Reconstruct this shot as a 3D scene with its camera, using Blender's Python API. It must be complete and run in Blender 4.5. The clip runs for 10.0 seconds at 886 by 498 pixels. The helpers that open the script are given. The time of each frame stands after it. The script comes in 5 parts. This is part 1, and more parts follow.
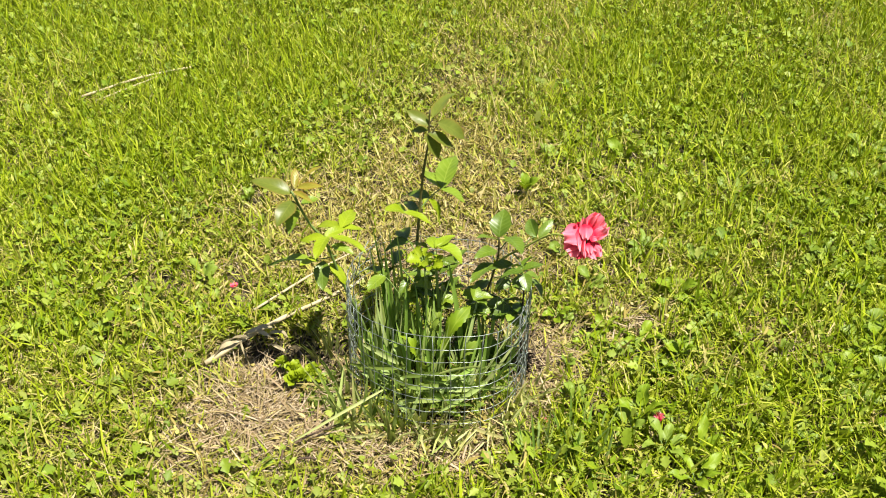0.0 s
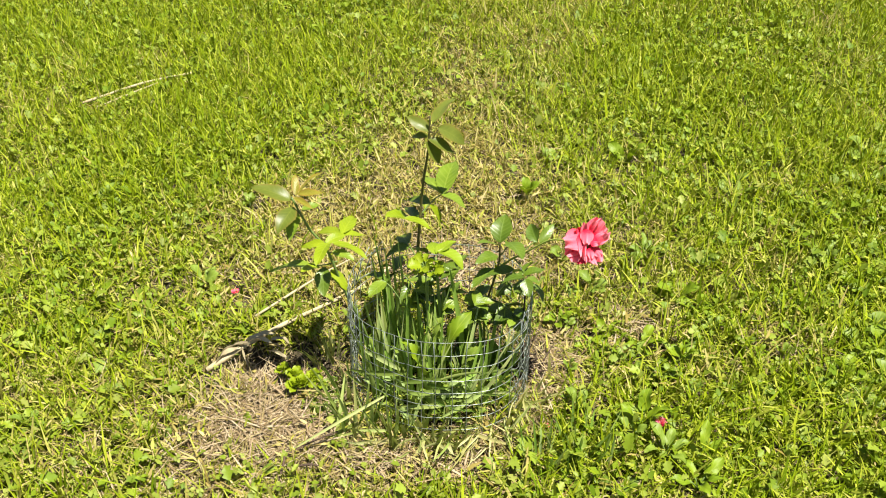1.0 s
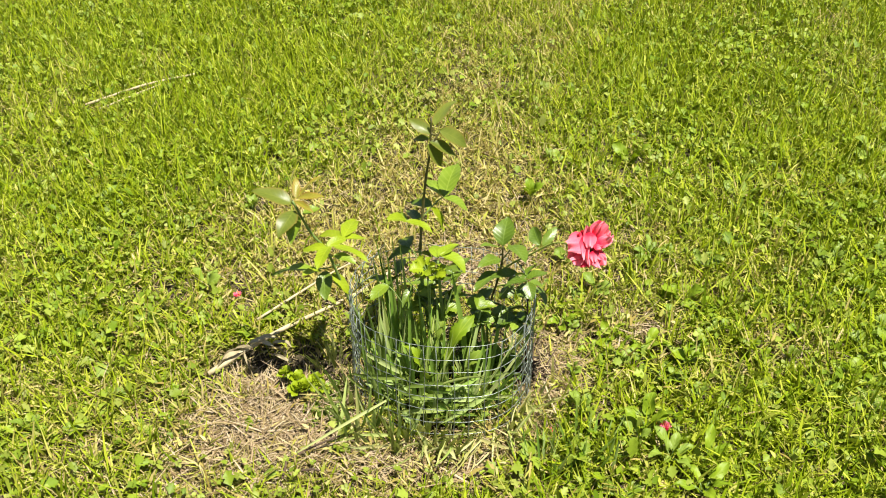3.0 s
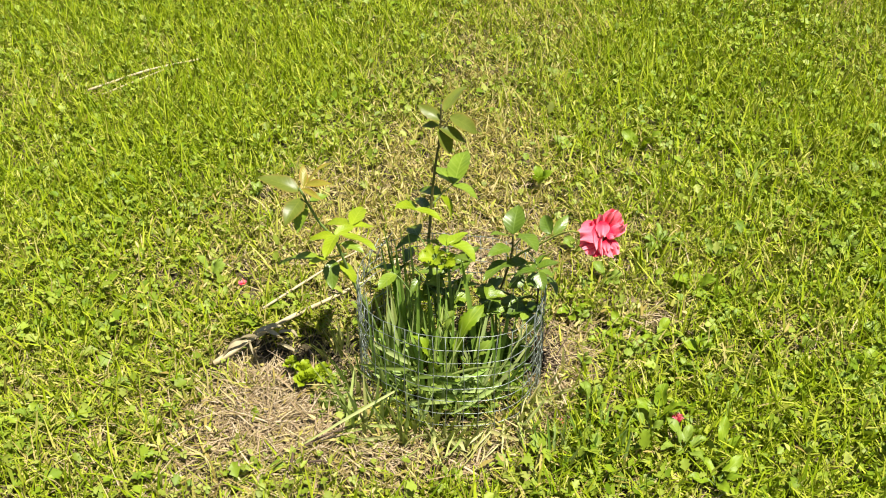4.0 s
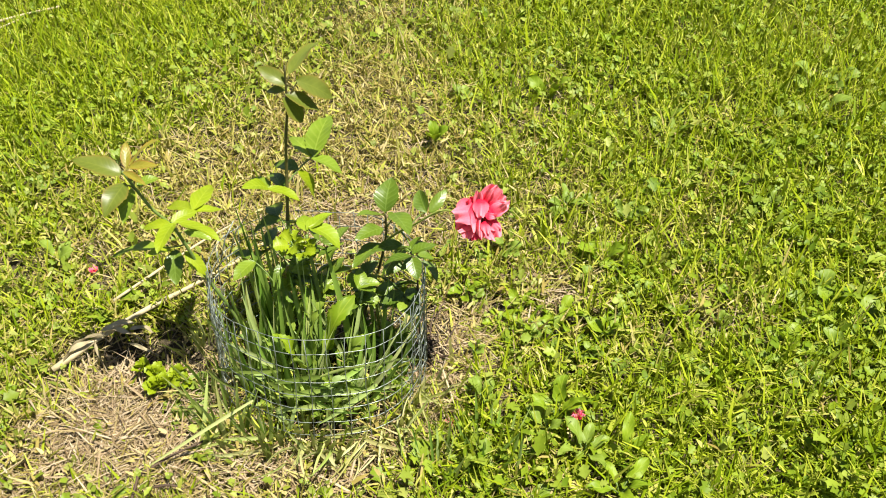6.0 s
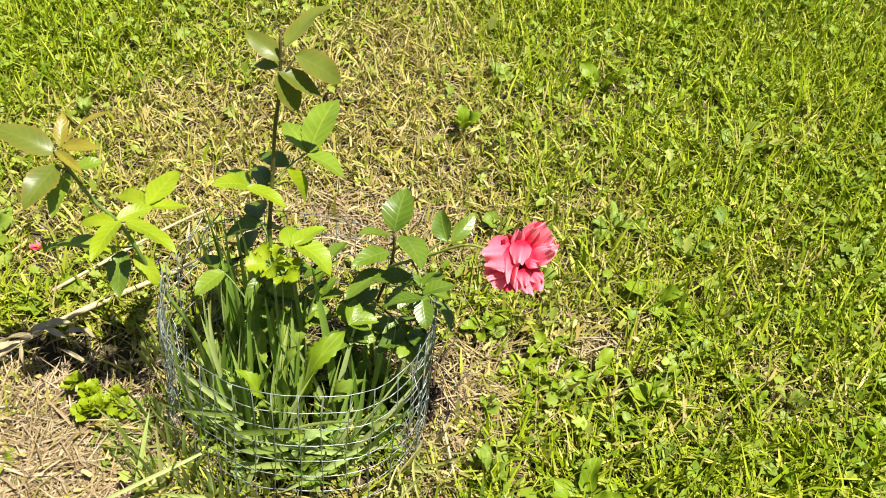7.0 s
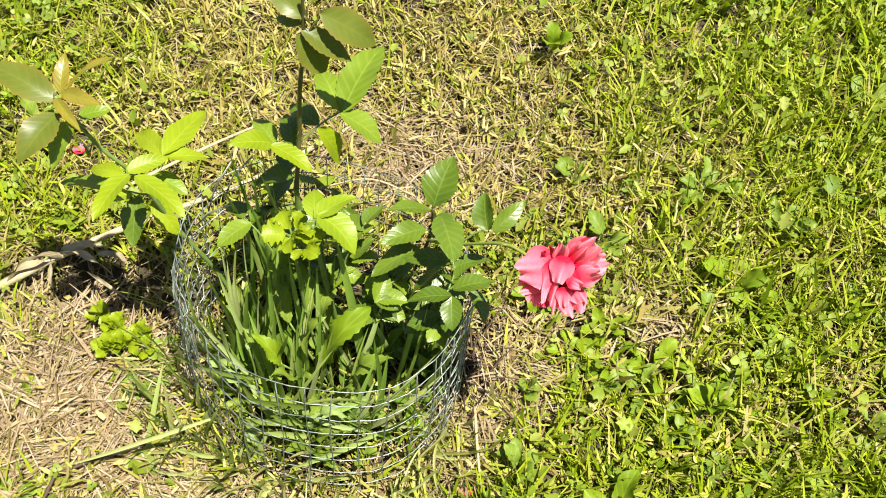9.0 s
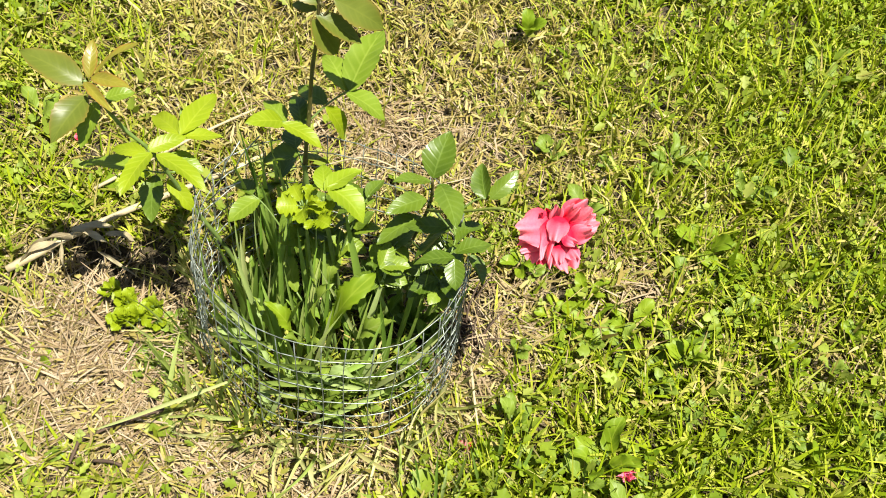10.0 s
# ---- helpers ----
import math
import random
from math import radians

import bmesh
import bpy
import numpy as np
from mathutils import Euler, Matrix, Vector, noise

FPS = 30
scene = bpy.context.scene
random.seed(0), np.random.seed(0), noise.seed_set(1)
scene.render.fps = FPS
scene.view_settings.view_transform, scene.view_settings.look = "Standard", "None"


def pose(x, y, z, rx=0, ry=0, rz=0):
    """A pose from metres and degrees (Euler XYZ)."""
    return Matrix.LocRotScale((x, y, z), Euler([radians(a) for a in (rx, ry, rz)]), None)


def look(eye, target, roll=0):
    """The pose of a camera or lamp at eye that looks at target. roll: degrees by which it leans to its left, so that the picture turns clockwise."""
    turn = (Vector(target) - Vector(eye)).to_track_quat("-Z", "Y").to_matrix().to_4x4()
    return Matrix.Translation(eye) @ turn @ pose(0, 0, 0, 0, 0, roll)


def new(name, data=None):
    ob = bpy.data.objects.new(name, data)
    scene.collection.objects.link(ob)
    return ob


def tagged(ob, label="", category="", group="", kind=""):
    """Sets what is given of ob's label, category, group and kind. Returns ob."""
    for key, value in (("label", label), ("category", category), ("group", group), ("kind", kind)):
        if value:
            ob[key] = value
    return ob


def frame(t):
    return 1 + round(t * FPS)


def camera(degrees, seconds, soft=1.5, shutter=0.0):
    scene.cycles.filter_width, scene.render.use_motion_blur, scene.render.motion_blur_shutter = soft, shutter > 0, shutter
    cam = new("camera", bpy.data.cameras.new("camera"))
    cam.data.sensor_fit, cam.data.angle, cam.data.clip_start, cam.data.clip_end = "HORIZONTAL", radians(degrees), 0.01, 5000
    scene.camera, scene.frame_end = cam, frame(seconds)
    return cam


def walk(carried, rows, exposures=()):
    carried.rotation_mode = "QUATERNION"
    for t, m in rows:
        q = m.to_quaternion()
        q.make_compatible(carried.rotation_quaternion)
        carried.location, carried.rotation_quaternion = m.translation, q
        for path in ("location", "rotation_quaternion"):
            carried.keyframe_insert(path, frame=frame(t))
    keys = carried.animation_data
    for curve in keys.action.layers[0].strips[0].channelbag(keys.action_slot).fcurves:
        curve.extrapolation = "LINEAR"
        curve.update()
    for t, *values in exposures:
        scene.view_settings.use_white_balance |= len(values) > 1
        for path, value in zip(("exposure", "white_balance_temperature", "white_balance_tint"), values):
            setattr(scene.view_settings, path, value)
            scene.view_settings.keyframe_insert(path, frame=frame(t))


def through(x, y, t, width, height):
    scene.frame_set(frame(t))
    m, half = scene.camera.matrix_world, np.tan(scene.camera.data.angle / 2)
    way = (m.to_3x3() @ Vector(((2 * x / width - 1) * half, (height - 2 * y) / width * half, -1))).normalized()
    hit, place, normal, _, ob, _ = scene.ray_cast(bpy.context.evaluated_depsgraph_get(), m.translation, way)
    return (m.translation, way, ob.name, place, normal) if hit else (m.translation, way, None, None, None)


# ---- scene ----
cam = camera(50.4, 10.0, soft=1.0)
PATH = [
    (0, (0.175, 0.164, 1.042), (0.046, 1.77, -0.143), -2.1),
    (0.5, (0.176, 0.169, 1.042), (0.045, 1.776, -0.14), -2.6),
    (1, (0.177, 0.168, 1.045), (0.043, 1.777, -0.136), -2.5),
    (1.5, (0.179, 0.173, 1.045), (0.04, 1.781, -0.136), -2.7),
    (2, (0.183, 0.177, 1.044), (0.041, 1.784, -0.137), -3.0),
    (2.5, (0.183, 0.179, 1.045), (0.038, 1.786, -0.137), -3.0),
    (4, (0.17, 0.199, 1.033), (0.019, 1.788, -0.171), -2.9),
    (4.5, (0.156, 0.228, 1.016), (0.024, 1.8, -0.214), -3.8),
    (5, (0.155, 0.253, 0.999), (0.087, 1.824, -0.237), -3.8),
    (5.5, (0.216, 0.325, 0.978), (0.168, 1.867, -0.294), -3.8),
    (6, (0.268, 0.388, 0.965), (0.218, 1.889, -0.355), -2.8),
    (6.2, (0.274, 0.423, 0.943), (0.215, 1.903, -0.401), -2.3),
    (7.3, (0.236, 0.703, 0.815), (0.192, 2.105, -0.61), 6.1),
    (7.5, (0.26, 0.738, 0.792), (0.216, 2.107, -0.666), 7.8),
    (8, (0.323, 0.84, 0.789), (0.127, 2.092, -0.758), 7.2),
    (8.5, (0.321, 0.858, 0.808), (0.073, 2.002, -0.814), 4.7),
    (9, (0.283, 0.81, 0.863), (0.036, 1.953, -0.76), 1.5),
    (9.5, (0.257, 0.764, 0.886), (0.095, 1.924, -0.735), 3.9),
    (10, (0.256, 0.743, 0.904), (0.102, 1.895, -0.724), 3.9),
]
walk(cam, [(t, look(eye, target, roll)) for t, eye, target, roll in PATH])

# ---- world, sun, exposure ----
SUN_DIR = Vector((0.34, -0.17, 1.0)).normalized()
world = bpy.data.worlds.new("sky")
scene.world = world
world.use_nodes = True
wn = world.node_tree
sky = wn.nodes.new("ShaderNodeTexSky")
sky.sky_type = "NISHITA"
sky.sun_disc = False
sky.sun_elevation = math.asin(SUN_DIR.z)
sky.sun_rotation = math.atan2(SUN_DIR.x, SUN_DIR.y)
wn.nodes["Background"].inputs["Strength"].default_value = 0.041
wn.links.new(sky.outputs["Color"], wn.nodes["Background"].inputs["Color"])
sun_data = bpy.data.lights.new("sun", "SUN")
sun_data.energy = 5.0
sun_data.angle = radians(0.55)
sun_data.color = (1.0, 0.95, 0.84)
sun = new("sun", sun_data)
sun.matrix_world = look(SUN_DIR * 20, (0, 0, 0))
scene.view_settings.exposure = 1.31


# ---- materials ----
def material(name):
    m = bpy.data.materials.new(name)
    m.use_nodes = True
    nt = m.node_tree
    nt.nodes.clear()
    return m, nt, nt.nodes.new("ShaderNodeOutputMaterial")


def node(nt, kind, **values):
    n = nt.nodes.new(kind)
    for k, v in values.items():
        n.inputs[k].default_value = v
    return n


def ramp(nt, source, stops):
    r = nt.nodes.new("ShaderNodeValToRGB")
    e = r.color_ramp.elements
    while len(e) < len(stops):
        e.new(0.5)
    for el, (p, c) in zip(e, stops):
        el.position, el.color = p, (*c, 1)
    nt.links.new(source, r.inputs["Fac"])
    return r.outputs["Color"]


def maths(nt, op, a, b=None, c=None):
    n = nt.nodes.new("ShaderNodeMath")
    n.operation = op
    for k, v in enumerate((a, b, c)):
        if v is None:
            continue
        if isinstance(v, (int, float)):
            n.inputs[k].default_value = v
        else:
            nt.links.new(v, n.inputs[k])
    return n.outputs[0]


def mixed(nt, fac, a, b, kind="MIX"):
    n = nt.nodes.new("ShaderNodeMix")
    n.data_type, n.blend_type = "RGBA", kind
    for k, v in ((0, fac), (6, a), (7, b)):
        if isinstance(v, (int, float)):
            n.inputs[k].default_value = v
        elif isinstance(v, tuple):
            n.inputs[k].default_value = (*v, 1)
        else:
            nt.links.new(v, n.inputs[k])
    return n.outputs[2]


def noise_of(nt, scale, detail=3.0, vector=None):
    n = node(nt, "ShaderNodeTexNoise", Scale=scale, Detail=detail)
    if vector is None:
        vector = nt.nodes.new("ShaderNodeTexCoord").outputs["Object"]
    nt.links.new(vector, n.inputs["Vector"])
    return n.outputs["Fac"]


def thin_surface(nt, out, colour, rough, translucent, height=None, bump=0.3, through=(1, 1, 1), specular=0.5):
    """A thin sheet: gloss and diffuse on top, some light let through."""
    p = node(nt, "ShaderNodeBsdfPrincipled", Roughness=rough)
    p.inputs["Specular IOR Level"].default_value = specular
    nt.links.new(colour, p.inputs["Base Color"])
    tr = nt.nodes.new("ShaderNodeBsdfTranslucent")
    nt.links.new(mixed(nt, 1.0, colour, through, "MULTIPLY"), tr.inputs["Color"])
    if height is not None:
        b = node(nt, "ShaderNodeBump", Strength=bump, Distance=0.001)
        nt.links.new(height, b.inputs["Height"])
        nt.links.new(b.outputs["Normal"], p.inputs["Normal"])
    mix = node(nt, "ShaderNodeMixShader", Fac=translucent)
    nt.links.new(p.outputs[0], mix.inputs[1])
    nt.links.new(tr.outputs[0], mix.inputs[2])
    nt.links.new(mix.outputs[0], out.inputs["Surface"])


def leaf_material(name, dark, light, vein, rough=0.4, translucent=0.25, edge=None, through=(1.0, 1.0, 0.5), veins=7.0, specular=0.35, bump=0.18):
    m, nt, out = material(name)
    uv = nt.nodes.new("ShaderNodeUVMap")
    sep = nt.nodes.new("ShaderNodeSeparateXYZ")
    nt.links.new(uv.outputs["UV"], sep.inputs[0])
    side = maths(nt, "ABSOLUTE", maths(nt, "SUBTRACT", sep.outputs["X"], 0.5))
    wave = maths(nt, "FRACT", maths(nt, "SUBTRACT", maths(nt, "MULTIPLY", sep.outputs["Y"], veins), maths(nt, "MULTIPLY", side, 3.2)))
    tri = maths(nt, "ABSOLUTE", maths(nt, "SUBTRACT", wave, 0.5))
    lateral = maths(nt, "SMOOTH_MIN", maths(nt, "MULTIPLY", tri, 4.0), 1.0, 0.3)
    mid = maths(nt, "MINIMUM", maths(nt, "MULTIPLY", side, 24.0), 1.0)
    blade = maths(nt, "MULTIPLY", maths(nt, "MINIMUM", maths(nt, "ADD", lateral, 0.15), 1.0), mid)
    coord = nt.nodes.new("ShaderNodeTexCoord").outputs["Object"]
    patch = noise_of(nt, 55.0, 4.0, coord)
    fine = noise_of(nt, 700.0, 2.0, coord)
    info = nt.nodes.new("ShaderNodeObjectInfo")
    shade = maths(nt, "ADD", maths(nt, "MULTIPLY", patch, 0.7), maths(nt, "MULTIPLY", info.outputs["Random"], 0.35))
    c = ramp(nt, shade, ((0.25, dark), (0.75, light)))
    c = mixed(nt, maths(nt, "ADD", maths(nt, "MULTIPLY", lateral, 0.30), 0.70), vein, c)
    c = mixed(nt, maths(nt, "ADD", maths(nt, "MULTIPLY", mid, 0.6), 0.4), vein, c)
    c = mixed(nt, maths(nt, "MULTIPLY", fine, 0.25), c, dark)
    if edge:
        c = mixed(nt, maths(nt, "MULTIPLY", maths(nt, "POWER", maths(nt, "MULTIPLY", side, 2.0), 5.0), 0.7), c, edge)
    height = maths(nt, "ADD", maths(nt, "MULTIPLY", blade, 1.0), maths(nt, "MULTIPLY", fine, 0.2))
    thin_surface(nt, out, c, rough, translucent, height, bump, through, specular)
    return m


def blade_material(name, stops, dry_stops, rough=0.5, translucent=0.3, specular=0.4, speck=0.35, single=False):
    """Grass: green to dry by the attribute dry, each blade a little different."""
    m, nt, out = material(name)
    at = nt.nodes.new("ShaderNodeAttribute")
    at.attribute_name = "dry"
    geo = nt.nodes.new("ShaderNodeNewGeometry")
    chance = nt.nodes.new("ShaderNodeObjectInfo").outputs["Random"] if single else geo.outputs["Random Per Island"]
    green = ramp(nt, chance, stops)
    straw = ramp(nt, chance, dry_stops)
    c = mixed(nt, at.outputs["Fac"], green, straw)
    grain = noise_of(nt, 260.0, 3.0, geo.outputs["Position"])
    c = mixed(nt, maths(nt, "MULTIPLY", grain, speck), c, (0.10, 0.09, 0.02))
    thin_surface(nt, out, c, rough, translucent, grain, 0.2, (1.0, 1.0, 0.5), specular)
    return m


def stem_material(name, a, b, rough=0.5, scale=180.0):
    m, nt, out = material(name)
    coord = nt.nodes.new("ShaderNodeTexCoord").outputs["Object"]
    f = noise_of(nt, scale, 5.0, coord)
    g = noise_of(nt, 25.0, 3.0, coord)
    c = ramp(nt, maths(nt, "ADD", maths(nt, "MULTIPLY", f, 0.5), maths(nt, "MULTIPLY", g, 0.5)), ((0.3, a), (0.7, b)))
    p = node(nt, "ShaderNodeBsdfPrincipled", Roughness=rough)
    nt.links.new(c, p.inputs["Base Color"])
    bp = node(nt, "ShaderNodeBump", Strength=0.4, Distance=0.001)
    nt.links.new(f, bp.inputs["Height"])
    nt.links.new(bp.outputs["Normal"], p.inputs["Normal"])
    nt.links.new(p.outputs[0], out.inputs["Surface"])
    return m


def soil_material():
    m, nt, out = material("soil_and_thatch")
    geo = nt.nodes.new("ShaderNodeNewGeometry")
    pos = geo.outputs["Position"]
    fine, mid, big = noise_of(nt, 190.0, 6.0, pos), noise_of(nt, 28.0, 5.0, pos), noise_of(nt, 2.2, 4.0, pos)
    c = ramp(nt, maths(nt, "ADD", maths(nt, "MULTIPLY", fine, 0.55), maths(nt, "MULTIPLY", mid, 0.45)),
             ((0.3, (0.016, 0.012, 0.006)), (0.5, (0.045, 0.034, 0.015)), (0.7, (0.11, 0.085, 0.04))))
    grass = ramp(nt, maths(nt, "ADD", maths(nt, "MULTIPLY", mid, 0.5), maths(nt, "MULTIPLY", big, 0.5)),
                 ((0.3, (0.036, 0.056, 0.003)), (0.6, (0.072, 0.095, 0.007)), (0.75, (0.105, 0.112, 0.012))))
    place = nt.nodes.new("ShaderNodeSeparateXYZ")
    nt.links.new(pos, place.inputs[0])
    x, y = place.outputs["X"], place.outputs["Y"]
    # beyond the blades built one by one the turf closes over the soil
    beside = maths(nt, "SUBTRACT", maths(nt, "ABSOLUTE", maths(nt, "SUBTRACT", x, 0.06)), maths(nt, "ADD", maths(nt, "MULTIPLY", y, 0.40), 0.35))
    ends = maths(nt, "SUBTRACT", maths(nt, "ABSOLUTE", maths(nt, "SUBTRACT", y, 1.92)), 0.99)
    far = maths(nt, "MULTIPLY", maths(nt, "ADD", maths(nt, "MAXIMUM", beside, ends), maths(nt, "MULTIPLY", maths(nt, "SUBTRACT", mid, 0.5), 0.12)), 4.5)
    n = nt.nodes.new("ShaderNodeClamp")
    nt.links.new(far, n.inputs[0])
    c = mixed(nt, n.outputs[0], c, grass)
    p = node(nt, "ShaderNodeBsdfPrincipled", Roughness=0.95)
    nt.links.new(c, p.inputs["Base Color"])
    bp = node(nt, "ShaderNodeBump", Strength=0.8, Distance=0.006)
    nt.links.new(fine, bp.inputs["Height"])
    nt.links.new(bp.outputs["Normal"], p.inputs["Normal"])
    nt.links.new(p.outputs[0], out.inputs["Surface"])
    return m


def petal_material(name, deep, middle, pale):
    m, nt, out = material(name)
    uv = nt.nodes.new("ShaderNodeUVMap")
    sep = nt.nodes.new("ShaderNodeSeparateXYZ")
    nt.links.new(uv.outputs["UV"], sep.inputs[0])
    coord = nt.nodes.new("ShaderNodeTexCoord").outputs["Object"]
    blot = noise_of(nt, 90.0, 3.0, coord)
    streak = noise_of(nt, 16.0, 2.0, uv.outputs["UV"])
    v = maths(nt, "ADD", sep.outputs["Y"], maths(nt, "MULTIPLY", maths(nt, "SUBTRACT", blot, 0.5), 0.5))
    # the foot deepens to crimson, which also paints in shade between the folds
    c = ramp(nt, v, ((0.18, deep), (0.52, middle), (0.95, pale)))
    c = mixed(nt, maths(nt, "MULTIPLY", maths(nt, "POWER", streak, 2.0), 0.5), c, deep)
    thin_surface(nt, out, c, 0.55, 0.22, streak, 0.25, (1.0, 0.5, 0.55), 0.25)
    return m


def wire_material():
    m, nt, out = material("galvanised_wire")
    coord = nt.nodes.new("ShaderNodeTexCoord").outputs["Object"]
    f = noise_of(nt, 120.0, 4.0, coord)
    g = noise_of(nt, 700.0, 2.0, coord)
    c = ramp(nt, f, ((0.3, (0.09, 0.10, 0.08)), (0.5, (0.24, 0.27, 0.235)), (0.72, (0.42, 0.46, 0.41))))
    r = maths(nt, "ADD", maths(nt, "MULTIPLY", g, 0.3), 0.32)
    p = node(nt, "ShaderNodeBsdfPrincipled", Metallic=0.7)
    nt.links.new(c, p.inputs["Base Color"])
    nt.links.new(r, p.inputs["Roughness"])
    nt.links.new(p.outputs[0], out.inputs["Surface"])
    return m


YOUNG = leaf_material("young_rose_leaf", (0.185, 0.255, 0.005), (0.265, 0.335, 0.009), (0.33, 0.39, 0.03), 0.42, 0.30)
FRESH = leaf_material("fresh_rose_leaf", (0.15, 0.23, 0.006), (0.225, 0.305, 0.012), (0.30, 0.37, 0.04), 0.42, 0.28)
MID = leaf_material("rose_leaf", (0.115, 0.18, 0.010), (0.185, 0.262, 0.020), (0.26, 0.33, 0.05), 0.38, 0.26)
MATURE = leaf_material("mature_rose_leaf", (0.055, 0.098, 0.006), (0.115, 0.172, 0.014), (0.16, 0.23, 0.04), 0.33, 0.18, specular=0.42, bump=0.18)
BRONZE = leaf_material("bronze_rose_leaf", (0.17, 0.16, 0.012), (0.27, 0.235, 0.025), (0.32, 0.28, 0.05), 0.36, 0.26, (0.30, 0.10, 0.03), specular=0.5)
OLIVE = leaf_material("olive_rose_leaf", (0.095, 0.125, 0.016), (0.15, 0.18, 0.026), (0.17, 0.20, 0.03), 0.36, 0.34, (0.22, 0.15, 0.03), specular=0.25, bump=0.05)
PALE = leaf_material("dusty_pale_leaf", (0.14, 0.21, 0.05), (0.25, 0.33, 0.10), (0.31, 0.38, 0.14), 0.6, 0.24, None, (1, 1, 0.6), 5.0)
WEED = leaf_material("weed_leaf", (0.13, 0.205, 0.016), (0.22, 0.30, 0.035), (0.31, 0.38, 0.09), 0.5, 0.32, None, (1, 1, 0.6), 4.0)
DOCK = leaf_material("dock_leaf", (0.085, 0.155, 0.012), (0.16, 0.255, 0.022), (0.24, 0.32, 0.07), 0.5, 0.28, None, (1, 1, 0.6), 5.0)
LIME = leaf_material("lime_weed_leaf", (0.14, 0.225, 0.006), (0.235, 0.325, 0.012), (0.32, 0.40, 0.04), 0.5, 0.34, None, (1, 1, 0.6), 4.0)
DRYLEAF = leaf_material("dry_leaf", (0.11, 0.085, 0.04), (0.40, 0.34, 0.20), (0.46, 0.40, 0.25), 0.85, 0.10, None, (1, 0.9, 0.7), 3.0)
STRAP = blade_material("tall_grass_blade", ((0.05, (0.07, 0.16, 0.015)), (0.35, (0.19, 0.33, 0.04)), (0.7, (0.31, 0.45, 0.09)), (1.0, (0.42, 0.52, 0.19))),
                       ((0.1, (0.34, 0.31, 0.09)), (0.9, (0.54, 0.49, 0.24))), 0.42, 0.28, 0.35, 0.14, True)
LAWN = blade_material("lawn_blade", ((0.05, (0.12, 0.20, 0.002)), (0.35, (0.215, 0.305, 0.004)), (0.7, (0.32, 0.40, 0.008)), (1.0, (0.45, 0.49, 0.05))),
                      ((0.1, (0.26, 0.20, 0.05)), (0.5, (0.42, 0.34, 0.11)), (1.0, (0.56, 0.475, 0.23))), 0.5, 0.22, 0.10)
CLOVER = blade_material("clover_leaflet", ((0.1, (0.10, 0.18, 0.004)), (0.5, (0.17, 0.255, 0.008)), (1.0, (0.26, 0.34, 0.03))),
                        ((0.1, (0.26, 0.24, 0.05)), (0.9, (0.40, 0.37, 0.14))), 0.50, 0.22, 0.22)
THATCH = blade_material("thatch", ((0.1, (0.22, 0.18, 0.05)), (0.9, (0.34, 0.28, 0.10))),
                        ((0.05, (0.17, 0.11, 0.055)), (0.5, (0.33, 0.24, 0.145)), (1.0, (0.47, 0.38, 0.265))), 0.7, 0.12, 0.2)
CANE = stem_material("green_cane", (0.08, 0.13, 0.03), (0.17, 0.24, 0.05))
PEDICEL = stem_material("flower_stalk", (0.16, 0.20, 0.03), (0.26, 0.30, 0.05))
REDCANE = stem_material("red_brown_cane", (0.045, 0.035, 0.012), (0.11, 0.10, 0.028))
STALK = stem_material("dry_stalk", (0.28, 0.22, 0.11), (0.48, 0.41, 0.25), 0.75)
TWIG = stem_material("dark_twig", (0.035, 0.02, 0.012), (0.09, 0.055, 0.03), 0.8)
SOIL, PETAL, WIRE = soil_material(), petal_material("pink_petal", (0.66, 0.008, 0.045), (0.88, 0.145, 0.215), (0.92, 0.28, 0.345)), wire_material()
MAGENTA = petal_material("magenta_petal", (0.80, 0.06, 0.20), (0.92, 0.20, 0.36), (0.96, 0.42, 0.52))
# deeper crimson of the inner petals, with the shade of the folds coloured in
HEART = petal_material("crimson_petal", (0.56, 0.006, 0.03), (0.72, 0.018, 0.065), (0.82, 0.05, 0.11))


# ---- mesh helpers ----
def mesh_of(name, verts, faces, mat, uvs=None, smooth=True):
    me = bpy.data.meshes.new(name)
    me.from_pydata([tuple(v) for v in verts], [], faces, shade_flat=not smooth)
    if uvs is not None:
        layer = me.uv_layers.new(name="UVMap")
        index = np.empty(len(me.loops), dtype=np.int32)
        me.loops.foreach_get("vertex_index", index)
        layer.data.foreach_set("uv", np.asarray(uvs, dtype=np.float32)[index].ravel())
    me.materials.append(mat)
    return me


def part(name, me, parent, label=""):
    ob = new(name, me)
    ob.parent = parent
    if parent.parent is None:
        ob.matrix_parent_inverse = Matrix.Translation(-parent.location)
    return tagged(ob, label) if label else ob


def thing(name, place, label, category, group="", kind=""):
    ob = new(name)
    ob.empty_display_size = 0.02
    ob.location = place
    return tagged(ob, label, category, group, kind)


def smooth_line(points, steps=6):
    """A Catmull-Rom line through a few points."""
    p = [Vector(q) for q in points]
    p = [2 * p[0] - p[1], *p, 2 * p[-1] - p[-2]]
    line = []
    for a, b, c, d in zip(p, p[1:], p[2:], p[3:]):
        for k in range(steps):
            t = k / steps
            line.append(0.5 * (2 * b + (c - a) * t + (2 * a - 5 * b + 4 * c - d) * t * t + (3 * b - a - 3 * c + d) * t ** 3))
    line.append(p[-2])
    return line


